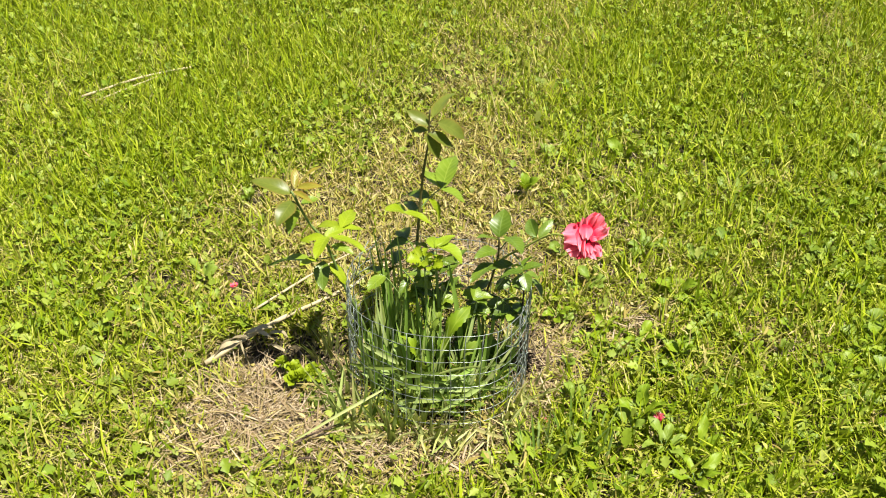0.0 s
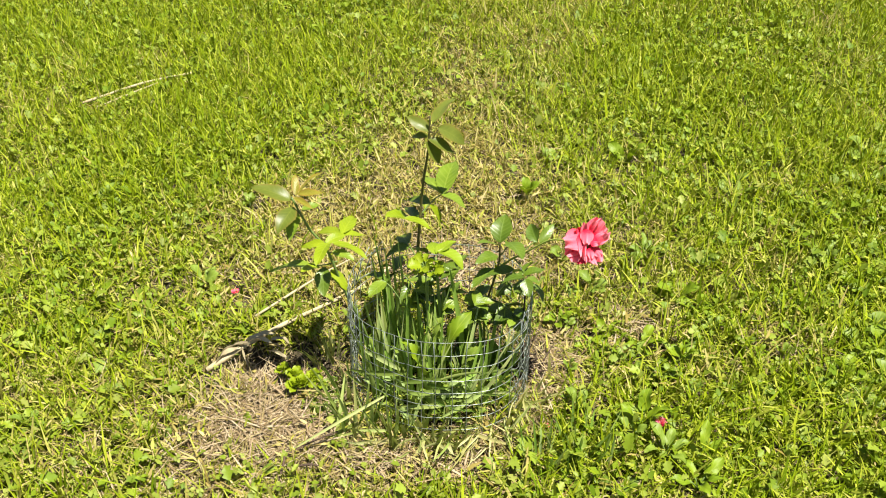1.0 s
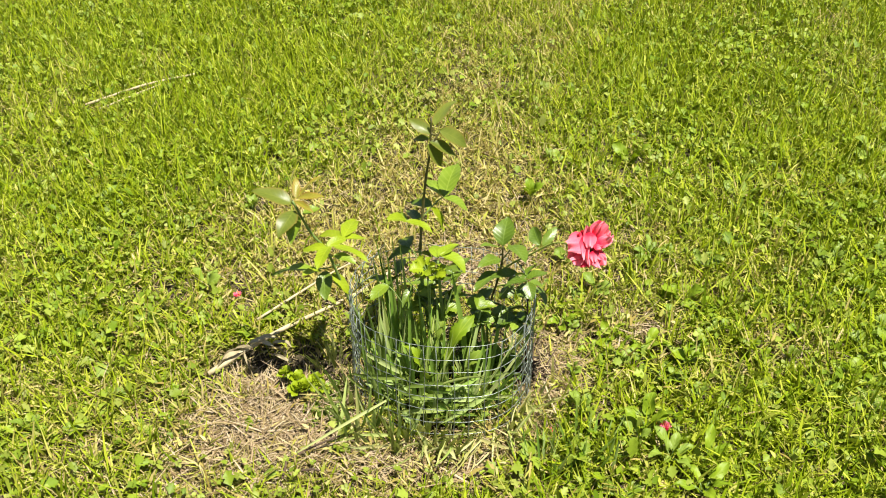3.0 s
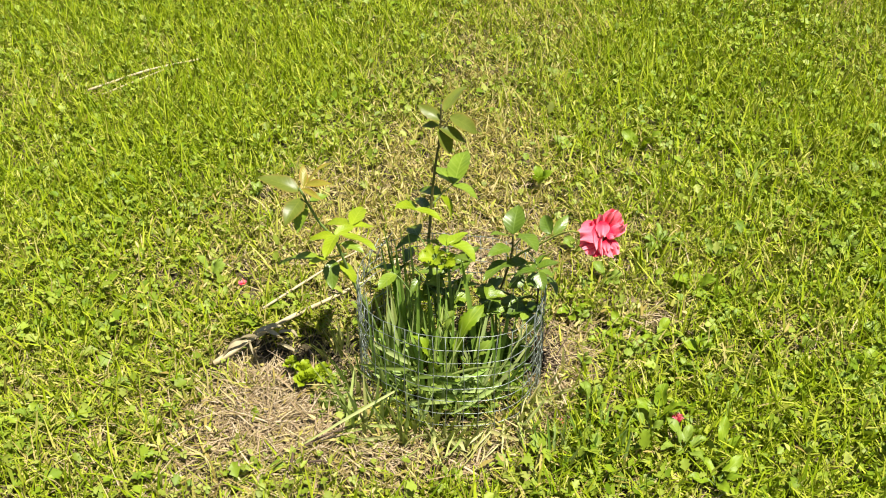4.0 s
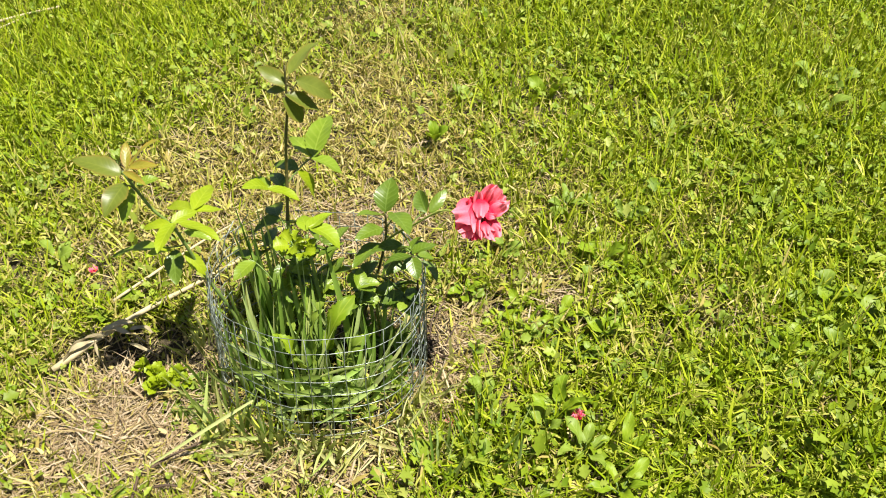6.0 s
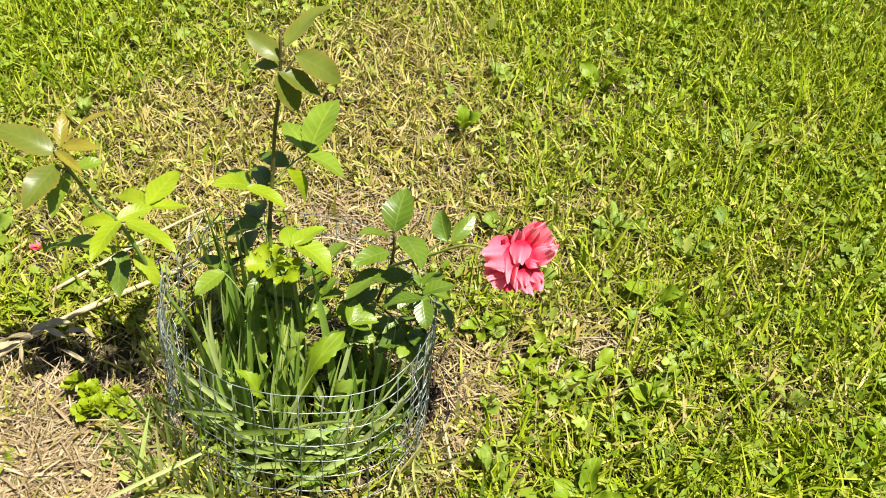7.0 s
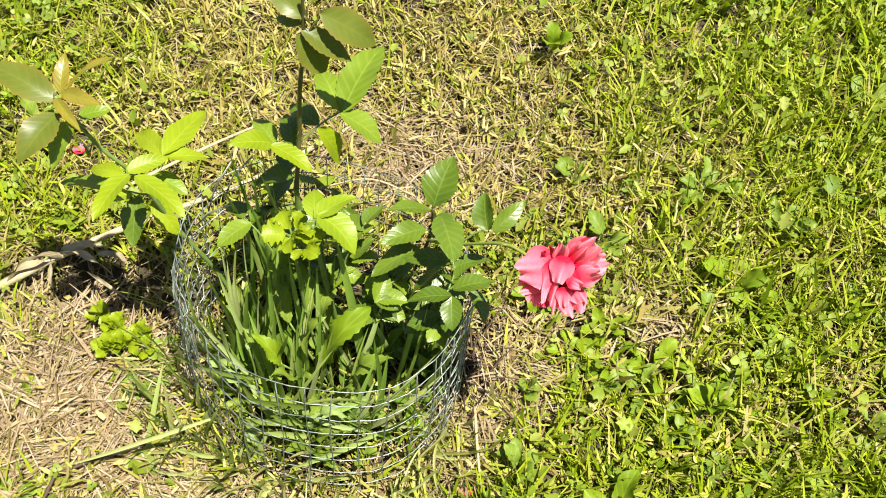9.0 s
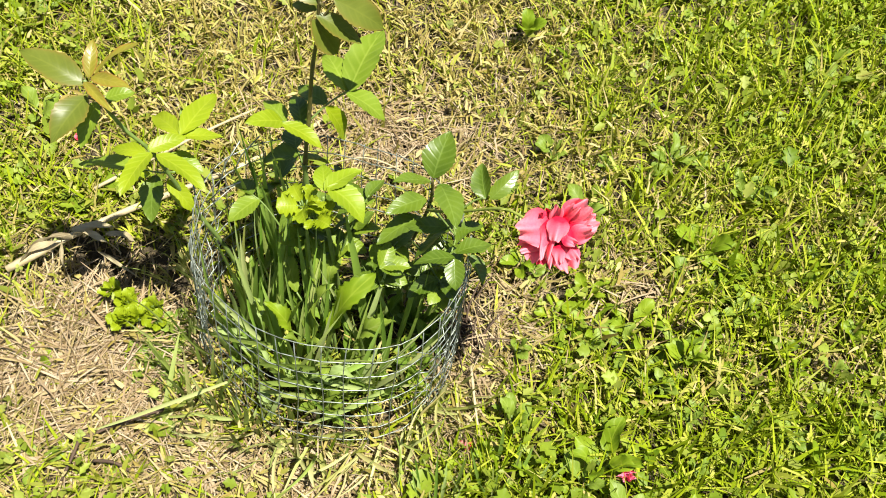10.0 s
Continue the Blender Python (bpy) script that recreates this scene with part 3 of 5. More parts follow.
# top of the upright shoot
k = compound([(0.070, 1.300, 0.405), (0.075, 1.302, 0.424)], REDCANE)
leaflet(k, (0.077, 1.303, 0.426), (0.104, 1.362, 0.432), 0.020, OLIVE, -12)
leaflet(k, (0.071, 1.300, 0.415), (0.039, 1.312, 0.431), 0.017, OLIVE, -35)
leaflet(k, (0.068, 1.304, 0.404), (0.044, 1.312, 0.398), 0.012, OLIVE, -20)
k = compound([(0.068, 1.298, 0.392), (0.078, 1.301, 0.408), (0.084, 1.303, 0.416)], REDCANE)
leaflet(k, (0.084, 1.303, 0.417), (0.119, 1.316, 0.384), 0.024, OLIVE, 40)
leaflet(k, (0.070, 1.298, 0.403), (0.104, 1.302, 0.377), 0.016, OLIVE, 30)
leaflet(k, (0.066, 1.296, 0.398), (0.082, 1.302, 0.362), 0.021, OLIVE, 60, 0.5)

# five leaflets on the far side of the upright shoot
k = compound([(0.052, 1.302, 0.275), (0.068, 1.316, 0.288), (0.085, 1.326, 0.298)])
leaflet(k, (0.085, 1.326, 0.298), (0.099, 1.399, 0.308), 0.031, MID, -8)
leaflet(k, (0.080, 1.325, 0.297), (0.052, 1.362, 0.303), 0.028, MID, 18)
leaflet(k, (0.084, 1.322, 0.296), (0.119, 1.318, 0.273), 0.025, MID, -10)
leaflet(k, (0.064, 1.316, 0.286), (0.031, 1.338, 0.277), 0.017, MATURE, -15)
leaflet(k, (0.066, 1.312, 0.284), (0.079, 1.318, 0.238), 0.020, YOUNG, 30)

# leaflets towards the near left of the shoot
k = compound([(0.050, 1.300, 0.268), (0.040, 1.298, 0.272), (0.028, 1.296, 0.274)])
leaflet(k, (0.028, 1.296, 0.274), (0.004, 1.270, 0.294), 0.018, YOUNG, -20)
leaflet(k, (0.031, 1.293, 0.274), (0.068, 1.284, 0.261), 0.018, YOUNG, -10)
leaflet(k, (0.028, 1.302, 0.268), (0.001, 1.326, 0.266), 0.016, MID, 5)
leaflet(k, (0.044, 1.302, 0.266), (0.026, 1.342, 0.262), 0.018, MATURE, 10)

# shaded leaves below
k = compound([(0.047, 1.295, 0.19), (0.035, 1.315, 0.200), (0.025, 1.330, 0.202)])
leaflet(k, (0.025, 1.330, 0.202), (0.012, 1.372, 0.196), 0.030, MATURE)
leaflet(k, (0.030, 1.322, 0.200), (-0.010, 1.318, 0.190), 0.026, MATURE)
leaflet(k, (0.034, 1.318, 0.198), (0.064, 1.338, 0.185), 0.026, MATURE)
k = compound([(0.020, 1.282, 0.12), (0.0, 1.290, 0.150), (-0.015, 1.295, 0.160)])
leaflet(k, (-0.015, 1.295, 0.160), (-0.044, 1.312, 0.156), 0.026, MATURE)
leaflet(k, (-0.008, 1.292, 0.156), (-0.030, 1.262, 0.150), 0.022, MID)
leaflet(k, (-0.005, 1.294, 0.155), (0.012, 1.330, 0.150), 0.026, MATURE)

# left branch, five bright leaflets and their neighbours
k = compound([(-0.084, 1.254, 0.252), (-0.074, 1.262, 0.260), (-0.061, 1.273, 0.259)])
leaflet(k, (-0.061, 1.273, 0.259), (-0.055, 1.345, 0.241), 0.021, YOUNG, 12)
leaflet(k, (-0.064, 1.274, 0.259), (-0.106, 1.310, 0.236), 0.018, YOUNG, -8)
leaflet(k, (-0.060, 1.271, 0.258), (-0.030, 1.292, 0.243), 0.015, YOUNG, 0)
leaflet(k, (-0.080, 1.246, 0.264), (-0.055, 1.272, 0.260), 0.014, YOUNG, 25)
k = compound([(-0.086, 1.253, 0.255), (-0.081, 1.246, 0.264), (-0.076, 1.238, 0.267)])
leaflet(k, (-0.076, 1.239, 0.267), (-0.085, 1.190, 0.263), 0.020, YOUNG, 10)
leaflet(k, (-0.082, 1.241, 0.266), (-0.117, 1.247, 0.254), 0.013, YOUNG, -20)
leaflet(k, (-0.068, 1.238, 0.268), (-0.017, 1.215, 0.259), 0.019, YOUNG, -18)
k = compound([(-0.070, 1.260, 0.22), (-0.090, 1.262, 0.212), (-0.112, 1.266, 0.208)])
leaflet(k, (-0.112, 1.266, 0.208), (-0.177, 1.270, 0.191), 0.019, MID, 8)
leaflet(k, (-0.092, 1.261, 0.206), (-0.089, 1.226, 0.180), 0.023, MATURE, 8)
leaflet(k, (-0.082, 1.264, 0.200), (-0.059, 1.256, 0.167), 0.016, YOUNG, 20)
leaflet(k, (-0.078, 1.275, 0.225), (-0.046, 1.268, 0.216), 0.017, MID, 0)
leaflet(k, (-0.100, 1.262, 0.208), (-0.122, 1.240, 0.215), 0.016, YOUNG, 0)

# tip of the left branch: bronze young leaves
k = compound([(-0.114, 1.248, 0.325), (-0.120, 1.247, 0.342)], REDCANE)
leaflet(k, (-0.122, 1.247, 0.336), (-0.178, 1.258, 0.350), 0.024, OLIVE, -15)
leaflet(k, (-0.114, 1.248, 0.345), (-0.117, 1.274, 0.362), 0.011, BRONZE, 10)
leaflet(k, (-0.108, 1.250, 0.348), (-0.075, 1.278, 0.364), 0.012, BRONZE, -20)
leaflet(k, (-0.110, 1.246, 0.346), (-0.070, 1.234, 0.355), 0.011, BRONZE, 25)
leaflet(k, (-0.116, 1.242, 0.342), (-0.084, 1.218, 0.338), 0.008, BRONZE, 10, 0.5)
k = compound([(-0.106, 1.249, 0.30), (-0.114, 1.246, 0.318), (-0.118, 1.240, 0.326)], REDCANE)
leaflet(k, (-0.118, 1.238, 0.328), (-0.134, 1.196, 0.314), 0.025, OLIVE, -12)
leaflet(k, (-0.116, 1.248, 0.312), (-0.124, 1.216, 0.288), 0.018, MID, 0)
leaflet(k, (-0.108, 1.252, 0.316), (-0.086, 1.262, 0.318), 0.014, MID, 10)

# right branch, dark glossy leaves
k = compound([(0.168, 1.298, 0.215), (0.168, 1.302, 0.226)], REDCANE)
leaflet(k, (0.168, 1.302, 0.227), (0.176, 1.341, 0.250), 0.030, MATURE, -6)
leaflet(k, (0.165, 1.298, 0.222), (0.134, 1.273, 0.243), 0.017, MATURE, 10)
leaflet(k, (0.163, 1.284, 0.214), (0.132, 1.252, 0.223), 0.019, MATURE, -15)
leaflet(k, (0.174, 1.292, 0.226), (0.198, 1.286, 0.232), 0.015, MATURE, 0)
k = compound([(0.170, 1.290, 0.212), (0.178, 1.280, 0.232), (0.182, 1.272, 0.242)])
leaflet(k, (0.180, 1.276, 0.244), (0.201, 1.233, 0.245), 0.025, MATURE, -15)
leaflet(k, (0.188, 1.262, 0.205), (0.140, 1.262, 0.200), 0.020, MATURE, 0)
leaflet(k, (0.160, 1.276, 0.195), (0.126, 1.244, 0.184), 0.021, MATURE, 5)
k = compound([(0.200, 1.261, 0.236), (0.212, 1.266, 0.248), (0.221, 1.267, 0.252)])
leaflet(k, (0.221, 1.268, 0.252), (0.212, 1.298, 0.262), 0.019, MATURE, -35, 0.5)
leaflet(k, (0.226, 1.270, 0.250), (0.246, 1.296, 0.264), 0.014, MATURE, 30)
k = compound([(0.188, 1.268, 0.222), (0.200, 1.240, 0.225), (0.200, 1.220, 0.228)])
leaflet(k, (0.203, 1.212, 0.230), (0.170, 1.200, 0.228), 0.017, MATURE, 15)
leaflet(k, (0.202, 1.226, 0.228), (0.184, 1.238, 0.222), 0.016, MATURE, 0)
leaflet(k, (0.205, 1.222, 0.226), (0.234, 1.238, 0.224), 0.018, MATURE, -10)
leaflet(k, (0.204, 1.214, 0.224), (0.210, 1.192, 0.210), 0.017, MATURE, 10)
leaflet(k, (0.204, 1.232, 0.226), (0.222, 1.252, 0.226), 0.016, MATURE, 0)
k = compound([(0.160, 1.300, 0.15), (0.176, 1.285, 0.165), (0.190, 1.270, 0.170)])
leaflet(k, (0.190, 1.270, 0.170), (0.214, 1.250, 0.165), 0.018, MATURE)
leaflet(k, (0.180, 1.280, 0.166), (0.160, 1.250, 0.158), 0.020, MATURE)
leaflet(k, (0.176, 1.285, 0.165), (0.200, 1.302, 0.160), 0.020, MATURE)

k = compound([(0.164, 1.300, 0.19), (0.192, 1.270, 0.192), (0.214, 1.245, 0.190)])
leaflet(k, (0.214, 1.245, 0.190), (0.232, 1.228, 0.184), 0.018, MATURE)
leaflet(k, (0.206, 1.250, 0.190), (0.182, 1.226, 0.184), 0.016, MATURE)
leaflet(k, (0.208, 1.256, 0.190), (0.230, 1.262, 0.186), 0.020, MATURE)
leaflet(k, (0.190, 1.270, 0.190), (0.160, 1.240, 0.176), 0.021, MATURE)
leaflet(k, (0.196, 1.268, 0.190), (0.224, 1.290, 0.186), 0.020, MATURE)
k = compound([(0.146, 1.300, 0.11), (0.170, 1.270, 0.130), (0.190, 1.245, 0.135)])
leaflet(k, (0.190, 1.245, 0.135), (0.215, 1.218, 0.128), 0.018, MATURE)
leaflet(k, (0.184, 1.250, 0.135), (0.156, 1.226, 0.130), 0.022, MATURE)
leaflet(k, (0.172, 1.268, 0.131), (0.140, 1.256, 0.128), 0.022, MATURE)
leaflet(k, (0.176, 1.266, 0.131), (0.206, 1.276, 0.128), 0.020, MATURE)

# many small leaves crowded low on the branch and among the canes
rl = random.Random(31)
for root, low, high, count in (((0.150, 1.300, 0.12), (0.125, 1.225, 0.10), (0.208, 1.290, 0.175), 8), ((0.076, 1.262, 0.10), (0.030, 1.270, 0.11), (0.115, 1.325, 0.195), 7)):
    for _ in range(count):
        end = Vector([rl.uniform(a, b) for a, b in zip(low, high)])
        root_v = Vector(root)
        k = compound([root_v, root_v.lerp(end, 0.55) + Vector((0, 0, 0.010)), end])
        for j in range(5):
            b = root_v.lerp(end, rl.uniform(0.75, 1.0))
            h, l = rl.uniform(0, 6.283), rl.uniform(0.018, 0.029)
            leaflet(k, b, b + Vector((math.cos(h) * l, math.sin(h) * l, rl.uniform(-0.012, 0.012))), l * rl.uniform(0.55, 0.75), rl.choice((MATURE, MID)), rl.uniform(-40, 40) or 1.0, rl.uniform(0.15, 0.45))

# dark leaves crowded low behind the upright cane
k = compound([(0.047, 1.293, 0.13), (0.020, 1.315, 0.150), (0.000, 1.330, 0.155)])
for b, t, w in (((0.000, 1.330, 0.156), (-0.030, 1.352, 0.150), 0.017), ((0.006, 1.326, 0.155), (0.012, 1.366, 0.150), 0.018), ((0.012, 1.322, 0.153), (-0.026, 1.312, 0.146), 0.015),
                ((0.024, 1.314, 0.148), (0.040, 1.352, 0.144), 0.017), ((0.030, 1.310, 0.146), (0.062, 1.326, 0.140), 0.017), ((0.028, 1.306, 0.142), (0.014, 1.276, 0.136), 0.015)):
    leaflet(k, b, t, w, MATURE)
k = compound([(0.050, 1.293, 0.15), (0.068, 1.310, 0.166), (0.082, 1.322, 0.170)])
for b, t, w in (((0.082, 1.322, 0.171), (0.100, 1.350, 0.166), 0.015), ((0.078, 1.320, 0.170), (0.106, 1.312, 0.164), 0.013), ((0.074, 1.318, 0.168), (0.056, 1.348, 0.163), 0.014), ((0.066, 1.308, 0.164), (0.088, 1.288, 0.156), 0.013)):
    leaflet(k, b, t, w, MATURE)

# short middle shoot
k = compound([(0.076, 1.250, 0.225), (0.078, 1.252, 0.238)])
leaflet(k, (0.078, 1.254, 0.240), (0.104, 1.284, 0.240), 0.020, FRESH, -10)
leaflet(k, (0.080, 1.256, 0.241), (0.116, 1.238, 0.222), 0.027, FRESH, -14, 0.3, 0.14)
leaflet(k, (0.076, 1.256, 0.238), (0.066, 1.286, 0.236), 0.018, FRESH, 0)
leaflet(k, (0.074, 1.262, 0.200), (0.098, 1.282, 0.192), 0.013, MATURE, 0)
leaflet(k, (0.072, 1.266, 0.190), (0.050, 1.276, 0.182), 0.012, MATURE, 0)


# ---- the open bloom ----
def petal_mesh(length, width, cup, reflex, ruffle, seed):
    """One petal along +z from its foot: cupped, its rim rolled back and ruffled."""
    rnd = random.Random(seed)
    rows, cols = 12, 18
    verts, uvs, faces = [], [], []
    ph = [rnd.uniform(0, 6.28) for _ in range(3)]
    notch = rnd.uniform(0.0, 0.10)
    for i in range(rows + 1):
        t = i / rows
        w = width / 2 * (0.35 + 0.65 * math.sin(min(t / 0.55, 1) * math.pi / 2)) * (1 - 0.22 * (max(0, t - 0.6) / 0.4) ** 2)
        for j in range(cols + 1):
            s = 2 * j / cols - 1
            top = 1 - 0.10 * s * s - 0.16 * s ** 4 - notch * math.exp(-(s * 5) ** 2) + 0.05 * math.sin(s * 7 + ph[0])
            u = t * top
            out = cup * length * (0.9 * u * u - 0.55 * s * s * u) - reflex * length * max(0, u - 0.5) ** 1.6 * -1.0
            wave = ruffle * length * (1.35 * u ** 2.4 * math.sin(s * 5.0 + ph[1]) + 0.85 * u ** 3 * math.sin(s * 10.5 + ph[2] + 2 * u) + 0.35 * u * math.sin(s * 3.0 + 4 * u + ph[0]))
            verts.append(Vector((s * w * (1 - 0.12 * cup * u), out + wave, u * length)))
            uvs.append((j / cols, t))
    for i in range(rows):
        for j in range(cols):
            a = i * (cols + 1) + j
            faces.append((a, a + 1, a + cols + 2, a + cols + 1))
    return verts, faces, uvs


def bloom(place):
    """A blown, irregular bloom: tip and foot of each petal in millimetres right, up and towards the path, its width, in the flower's own frame."""
    place = Vector(place)
    right, near = Vector((0.99, 0.10, 0.0)), Vector((0.06, -0.55, 0.83))
    up = Vector((-0.08, 0.83, 0.55)) + near * 0.6
    stalk = smooth_line([(0.262, 1.226, 0.280), (0.270, 1.220, 0.284), place - near * 0.012 - right * 0.005, place - near * 0.004], 3)
    v, f = tube(stalk, 0.0022, 0.0075, 9)
    head = part("flower", mesh_of("flower_base", v, f, CANE), bush, "open ruffled coral-pink rose bloom")
    seed = iter(range(300, 400))

    def petal(foot, tip, width, cup=0.15, reflex=0.2, ruffle=0.16, mat=PETAL):
        a, b = (place + (right * p[0] + up * p[1] + near * p[2]) * 0.001 for p in (foot, tip))
        z = b - a
        length = z.length
        z.normalize()
        n = near - z * near.dot(z)
        n = n.normalized() if n.length > 0.1 else right.cross(z).normalized()
        x = n.cross(z)
        verts, faces, uvs = petal_mesh(length, width * 0.001, cup, reflex, ruffle, next(seed))
        verts = [a + x * p.x + n * p.y + z * p.z for p in verts]
        part("petal", mesh_of("petal", verts, faces, mat, uvs), head)

    # the broad fan and the petals round it
    petal((-1, 9, 3), (-29, 3, 1), 33, 0.30, -0.30, 0.20)
    petal((-4, 3, -3), (-25, -10, -5), 20, 0.35, -0.3, 0.2)
    petal((1, 9, 2), (0, 27, 0), 13, 0.5, -0.2, 0.14)
    petal((-3, 8, -5), (-11, 22, -6), 16, 0.4, -0.2, 0.2, HEART)
    # the open cup on one side: back, roof and lip
    petal((6, 12, 0), (25, 30, -2), 24, 0.45, -0.4, 0.2)
    petal((9, 12, -5), (29, 25, -7), 21, 0.5, -0.45, 0.24)
    petal((12, 8, -5), (36, 17, -8), 22, -0.3, 0.2, 0.16)
    petal((12, 1, 7), (31, 8, 8), 17, 0.55, -0.5, 0.18)
    petal((7, 0, 8), (19, -4, 10), 11, 0.5, -0.45, 0.2)
    petal((7, 13, 2), (17, 27, 4), 14, 0.6, -0.3, 0.2)
    petal((9, 5, -1), (30, 10, -3), 15, -0.3, 0.2, 0.2, HEART)
    # folded petals hanging over the front
    petal((3, 16, 6), (1, -3, 11), 19, 0.35, -0.35, 0.10)
    petal((-4, 13, 5), (-6, -15, 8), 16, 0.35, -0.3, 0.22)
    petal((-9, 4, 2), (-13, -8, 5), 12, 0.3, -0.3, 0.2)
    petal((-13, -8, 0), (-14, -21, 2), 17, 0.25, -0.2, 0.16)
    petal((2, -7, 6), (1, -22, 6), 13, 0.3, -0.2, 0.14)
    petal((6, -6, 7), (8, -19, 8), 13, 0.3, -0.2, 0.14)
    petal((9, -7, 5), (17, -24, 4), 25, 0.25, -0.3, 0.16)
    petal((12, -6, 4), (21, -15, 3), 14, 0.3, -0.2, 0.16)
    # petals behind and the crowded heart
    petal((-4, -4, -4), (-10, -20, -5), 24, 0.2, -0.1, 0.16, HEART)
    petal((2, -4, -4), (3, -20, -5), 26, 0.2, -0.1, 0.16, HEART)
    petal((8, -2, -4), (16, -15, -6), 16, 0.2, -0.1, 0.16, HEART)
    petal((6, 4, -6), (22, 18, -9), 20, 0.3, -0.2, 0.2, HEART)
    petal((-4, 2, -6), (-20, 2, -8), 24, 0.3, -0.2, 0.2, HEART)
    rnd = random.Random(4)
    for i in range(11):
        a = i * 2.4
        petal((1 + 5 * math.cos(a), 5 * math.sin(a), -7), (3 + 11 * math.cos(a), 11 * math.sin(a), -1 + 4 * rnd.random()), 12, 0.5, 0.1, 0.35, HEART)
    for i in range(5):
        a = i * 1.2566
        d = right * math.cos(a) + up * math.sin(a)
        foot = place - near * 0.012
        part("sepal", leaf_mesh(foot + d * 0.004, foot + d * 0.020 - near * 0.004, 0.006, MID, 0, 0.3, 0.1, 4, 0.1, 0.3, 6, 4, seed=i), head)


bloom((0.2830, 1.2085, 0.2895))


# ---- wire cage ----
CX, CY, CR, CH = 0.071, 1.255, 0.129, 0.176
cage = thing("wire_cage", (CX, CY, 0), "low round cage of galvanised welded wire mesh around the rose", "plant cage")


def cage_point(a, z, grow=0.0):
    """A point on the slightly dented wall of the cage, which leans a little."""
    low = 1 - z / CH
    r = CR + grow + 0.007 * math.cos(a + 0.44) + 0.010 * math.cos(2 * a + 0.77) + 0.0015 * math.sin(7 * a + 1.0)
    return Vector((CX - 0.006 * low + r * math.cos(a), CY - 0.022 * low + r * math.sin(a), z + 0.004 * math.sin(3 * a)))


def wire(line, r=0.00052, closed=False, name="wire"):
    verts, faces = tube(line, r, r, 6, closed)
    return part(name, mesh_of("wire", verts, faces, WIRE), cage)


rw = random.Random(5)
for i in range(8):
    z = CH - i * 0.0216
    wire([cage_point(2 * math.pi * k / 62, z + rw.uniform(-0.0006, 0.0006), rw.uniform(-0.0006, 0.0006)) for k in range(62)], closed=True)
for i in range(38):
    a = 2 * math.pi * i / 38 + rw.uniform(-0.015, 0.015)
    wire([cage_point(a + 0.012 * math.sin(z * 40 + i), z, 0.0016) for z in (-0.012, 0.02, 0.06, 0.10, 0.14, CH + 0.001)])
# the overlap, where the mesh is doubled and bent
for i in range(6):
    a = radians(168) + i * 0.15 + rw.uniform(-0.03, 0.03)
    lean = rw.uniform(-0.14, 0.14)
    top = CH + rw.uniform(-0.012, 0.022)
    wire([cage_point(a + lean * z / CH, z, -0.006 + 0.012 * rw.random()) for z in (-0.01, 0.04, 0.09, 0.14, top)])
for i in range(4):
    z = 0.03 + i * 0.037
    wire([cage_point(radians(160) + 0.08 * k, max(0.0, z + 0.005 * math.sin(k * 0.7 + i)), rw.uniform(-0.008, 0.006)) for k in range(13)])
# a second, tighter overlap on the far side
for i in range(4):
    a = radians(-28) + i * 0.14 + rw.uniform(-0.03, 0.03)
    lean = rw.uniform(-0.18, 0.18)
    wire([cage_point(a + lean * z / CH, z, -0.009 + 0.012 * rw.random()) for z in (-0.01, 0.04, 0.09, 0.14, CH + rw.uniform(-0.02, 0.012))])
for i in range(4):
    z = 0.03 + i * 0.034
    wire([cage_point(radians(-36) + 0.075 * k, max(0.0, z + 0.006 * math.sin(k * 0.8 + i)), rw.uniform(-0.009, 0.003)) for k in range(11)])
# loose ends standing off the rim
for a, dx, dy, dz in ((150, 0.03, 0.02, 0.05), (158, 0.02, 0.03, 0.045), (166, 0.036, 0.01, 0.03), (174, -0.01, 0.02, 0.03), (20, 0.002, -0.004, 0.03), (8, 0.004, 0.004, 0.02)):
    p = cage_point(radians(a), CH - 0.03)
    wire([p, p + Vector((dx * 0.4, dy * 0.4, dz * 0.6)), p + Vector((dx, dy, dz))], 0.0008, name="wire_end")


# ---- tall grass in and around the cage ----
def strap_blade(parent, foot, tip, width, sag=0.1, dry=0.0, name="blade"):
    """A long blade of grass, keeled along its middle."""
    foot, tip = Vector(foot), Vector(tip)
    axis = tip - foot
    length = axis.length
    side = axis.cross(Vector((rw.uniform(-0.4, 0.4), -1, rw.uniform(-0.2, 0.6)))).normalized()
    up = side.cross(axis.normalized())
    if up.z < 0:
        up = -up
    rows = 9
    verts, faces = [], []
    for i in range(rows + 1):
        t = i / rows
        w = width / 2 * min(1, 0.6 + 2 * t) * (1 - t ** 3.5)
        c = foot + axis * t + up * (sag * length * 4 * t * (1 - t)) + side * (0.01 * length * math.sin(4 * t))
        verts += [c - side * w, c - up * w * 0.35, c + side * w]
    for i in range(rows):
        a = i * 3
        faces += [(a, a + 1, a + 4, a + 3), (a + 1, a + 2, a + 5, a + 4)]
    me = mesh_of("blade", verts, faces, STRAP)
    at = me.attributes.new("dry", "FLOAT", "POINT")
    at.data.foreach_set("value", np.full(len(verts), dry, dtype=np.float32))
    return part(name, me, parent)


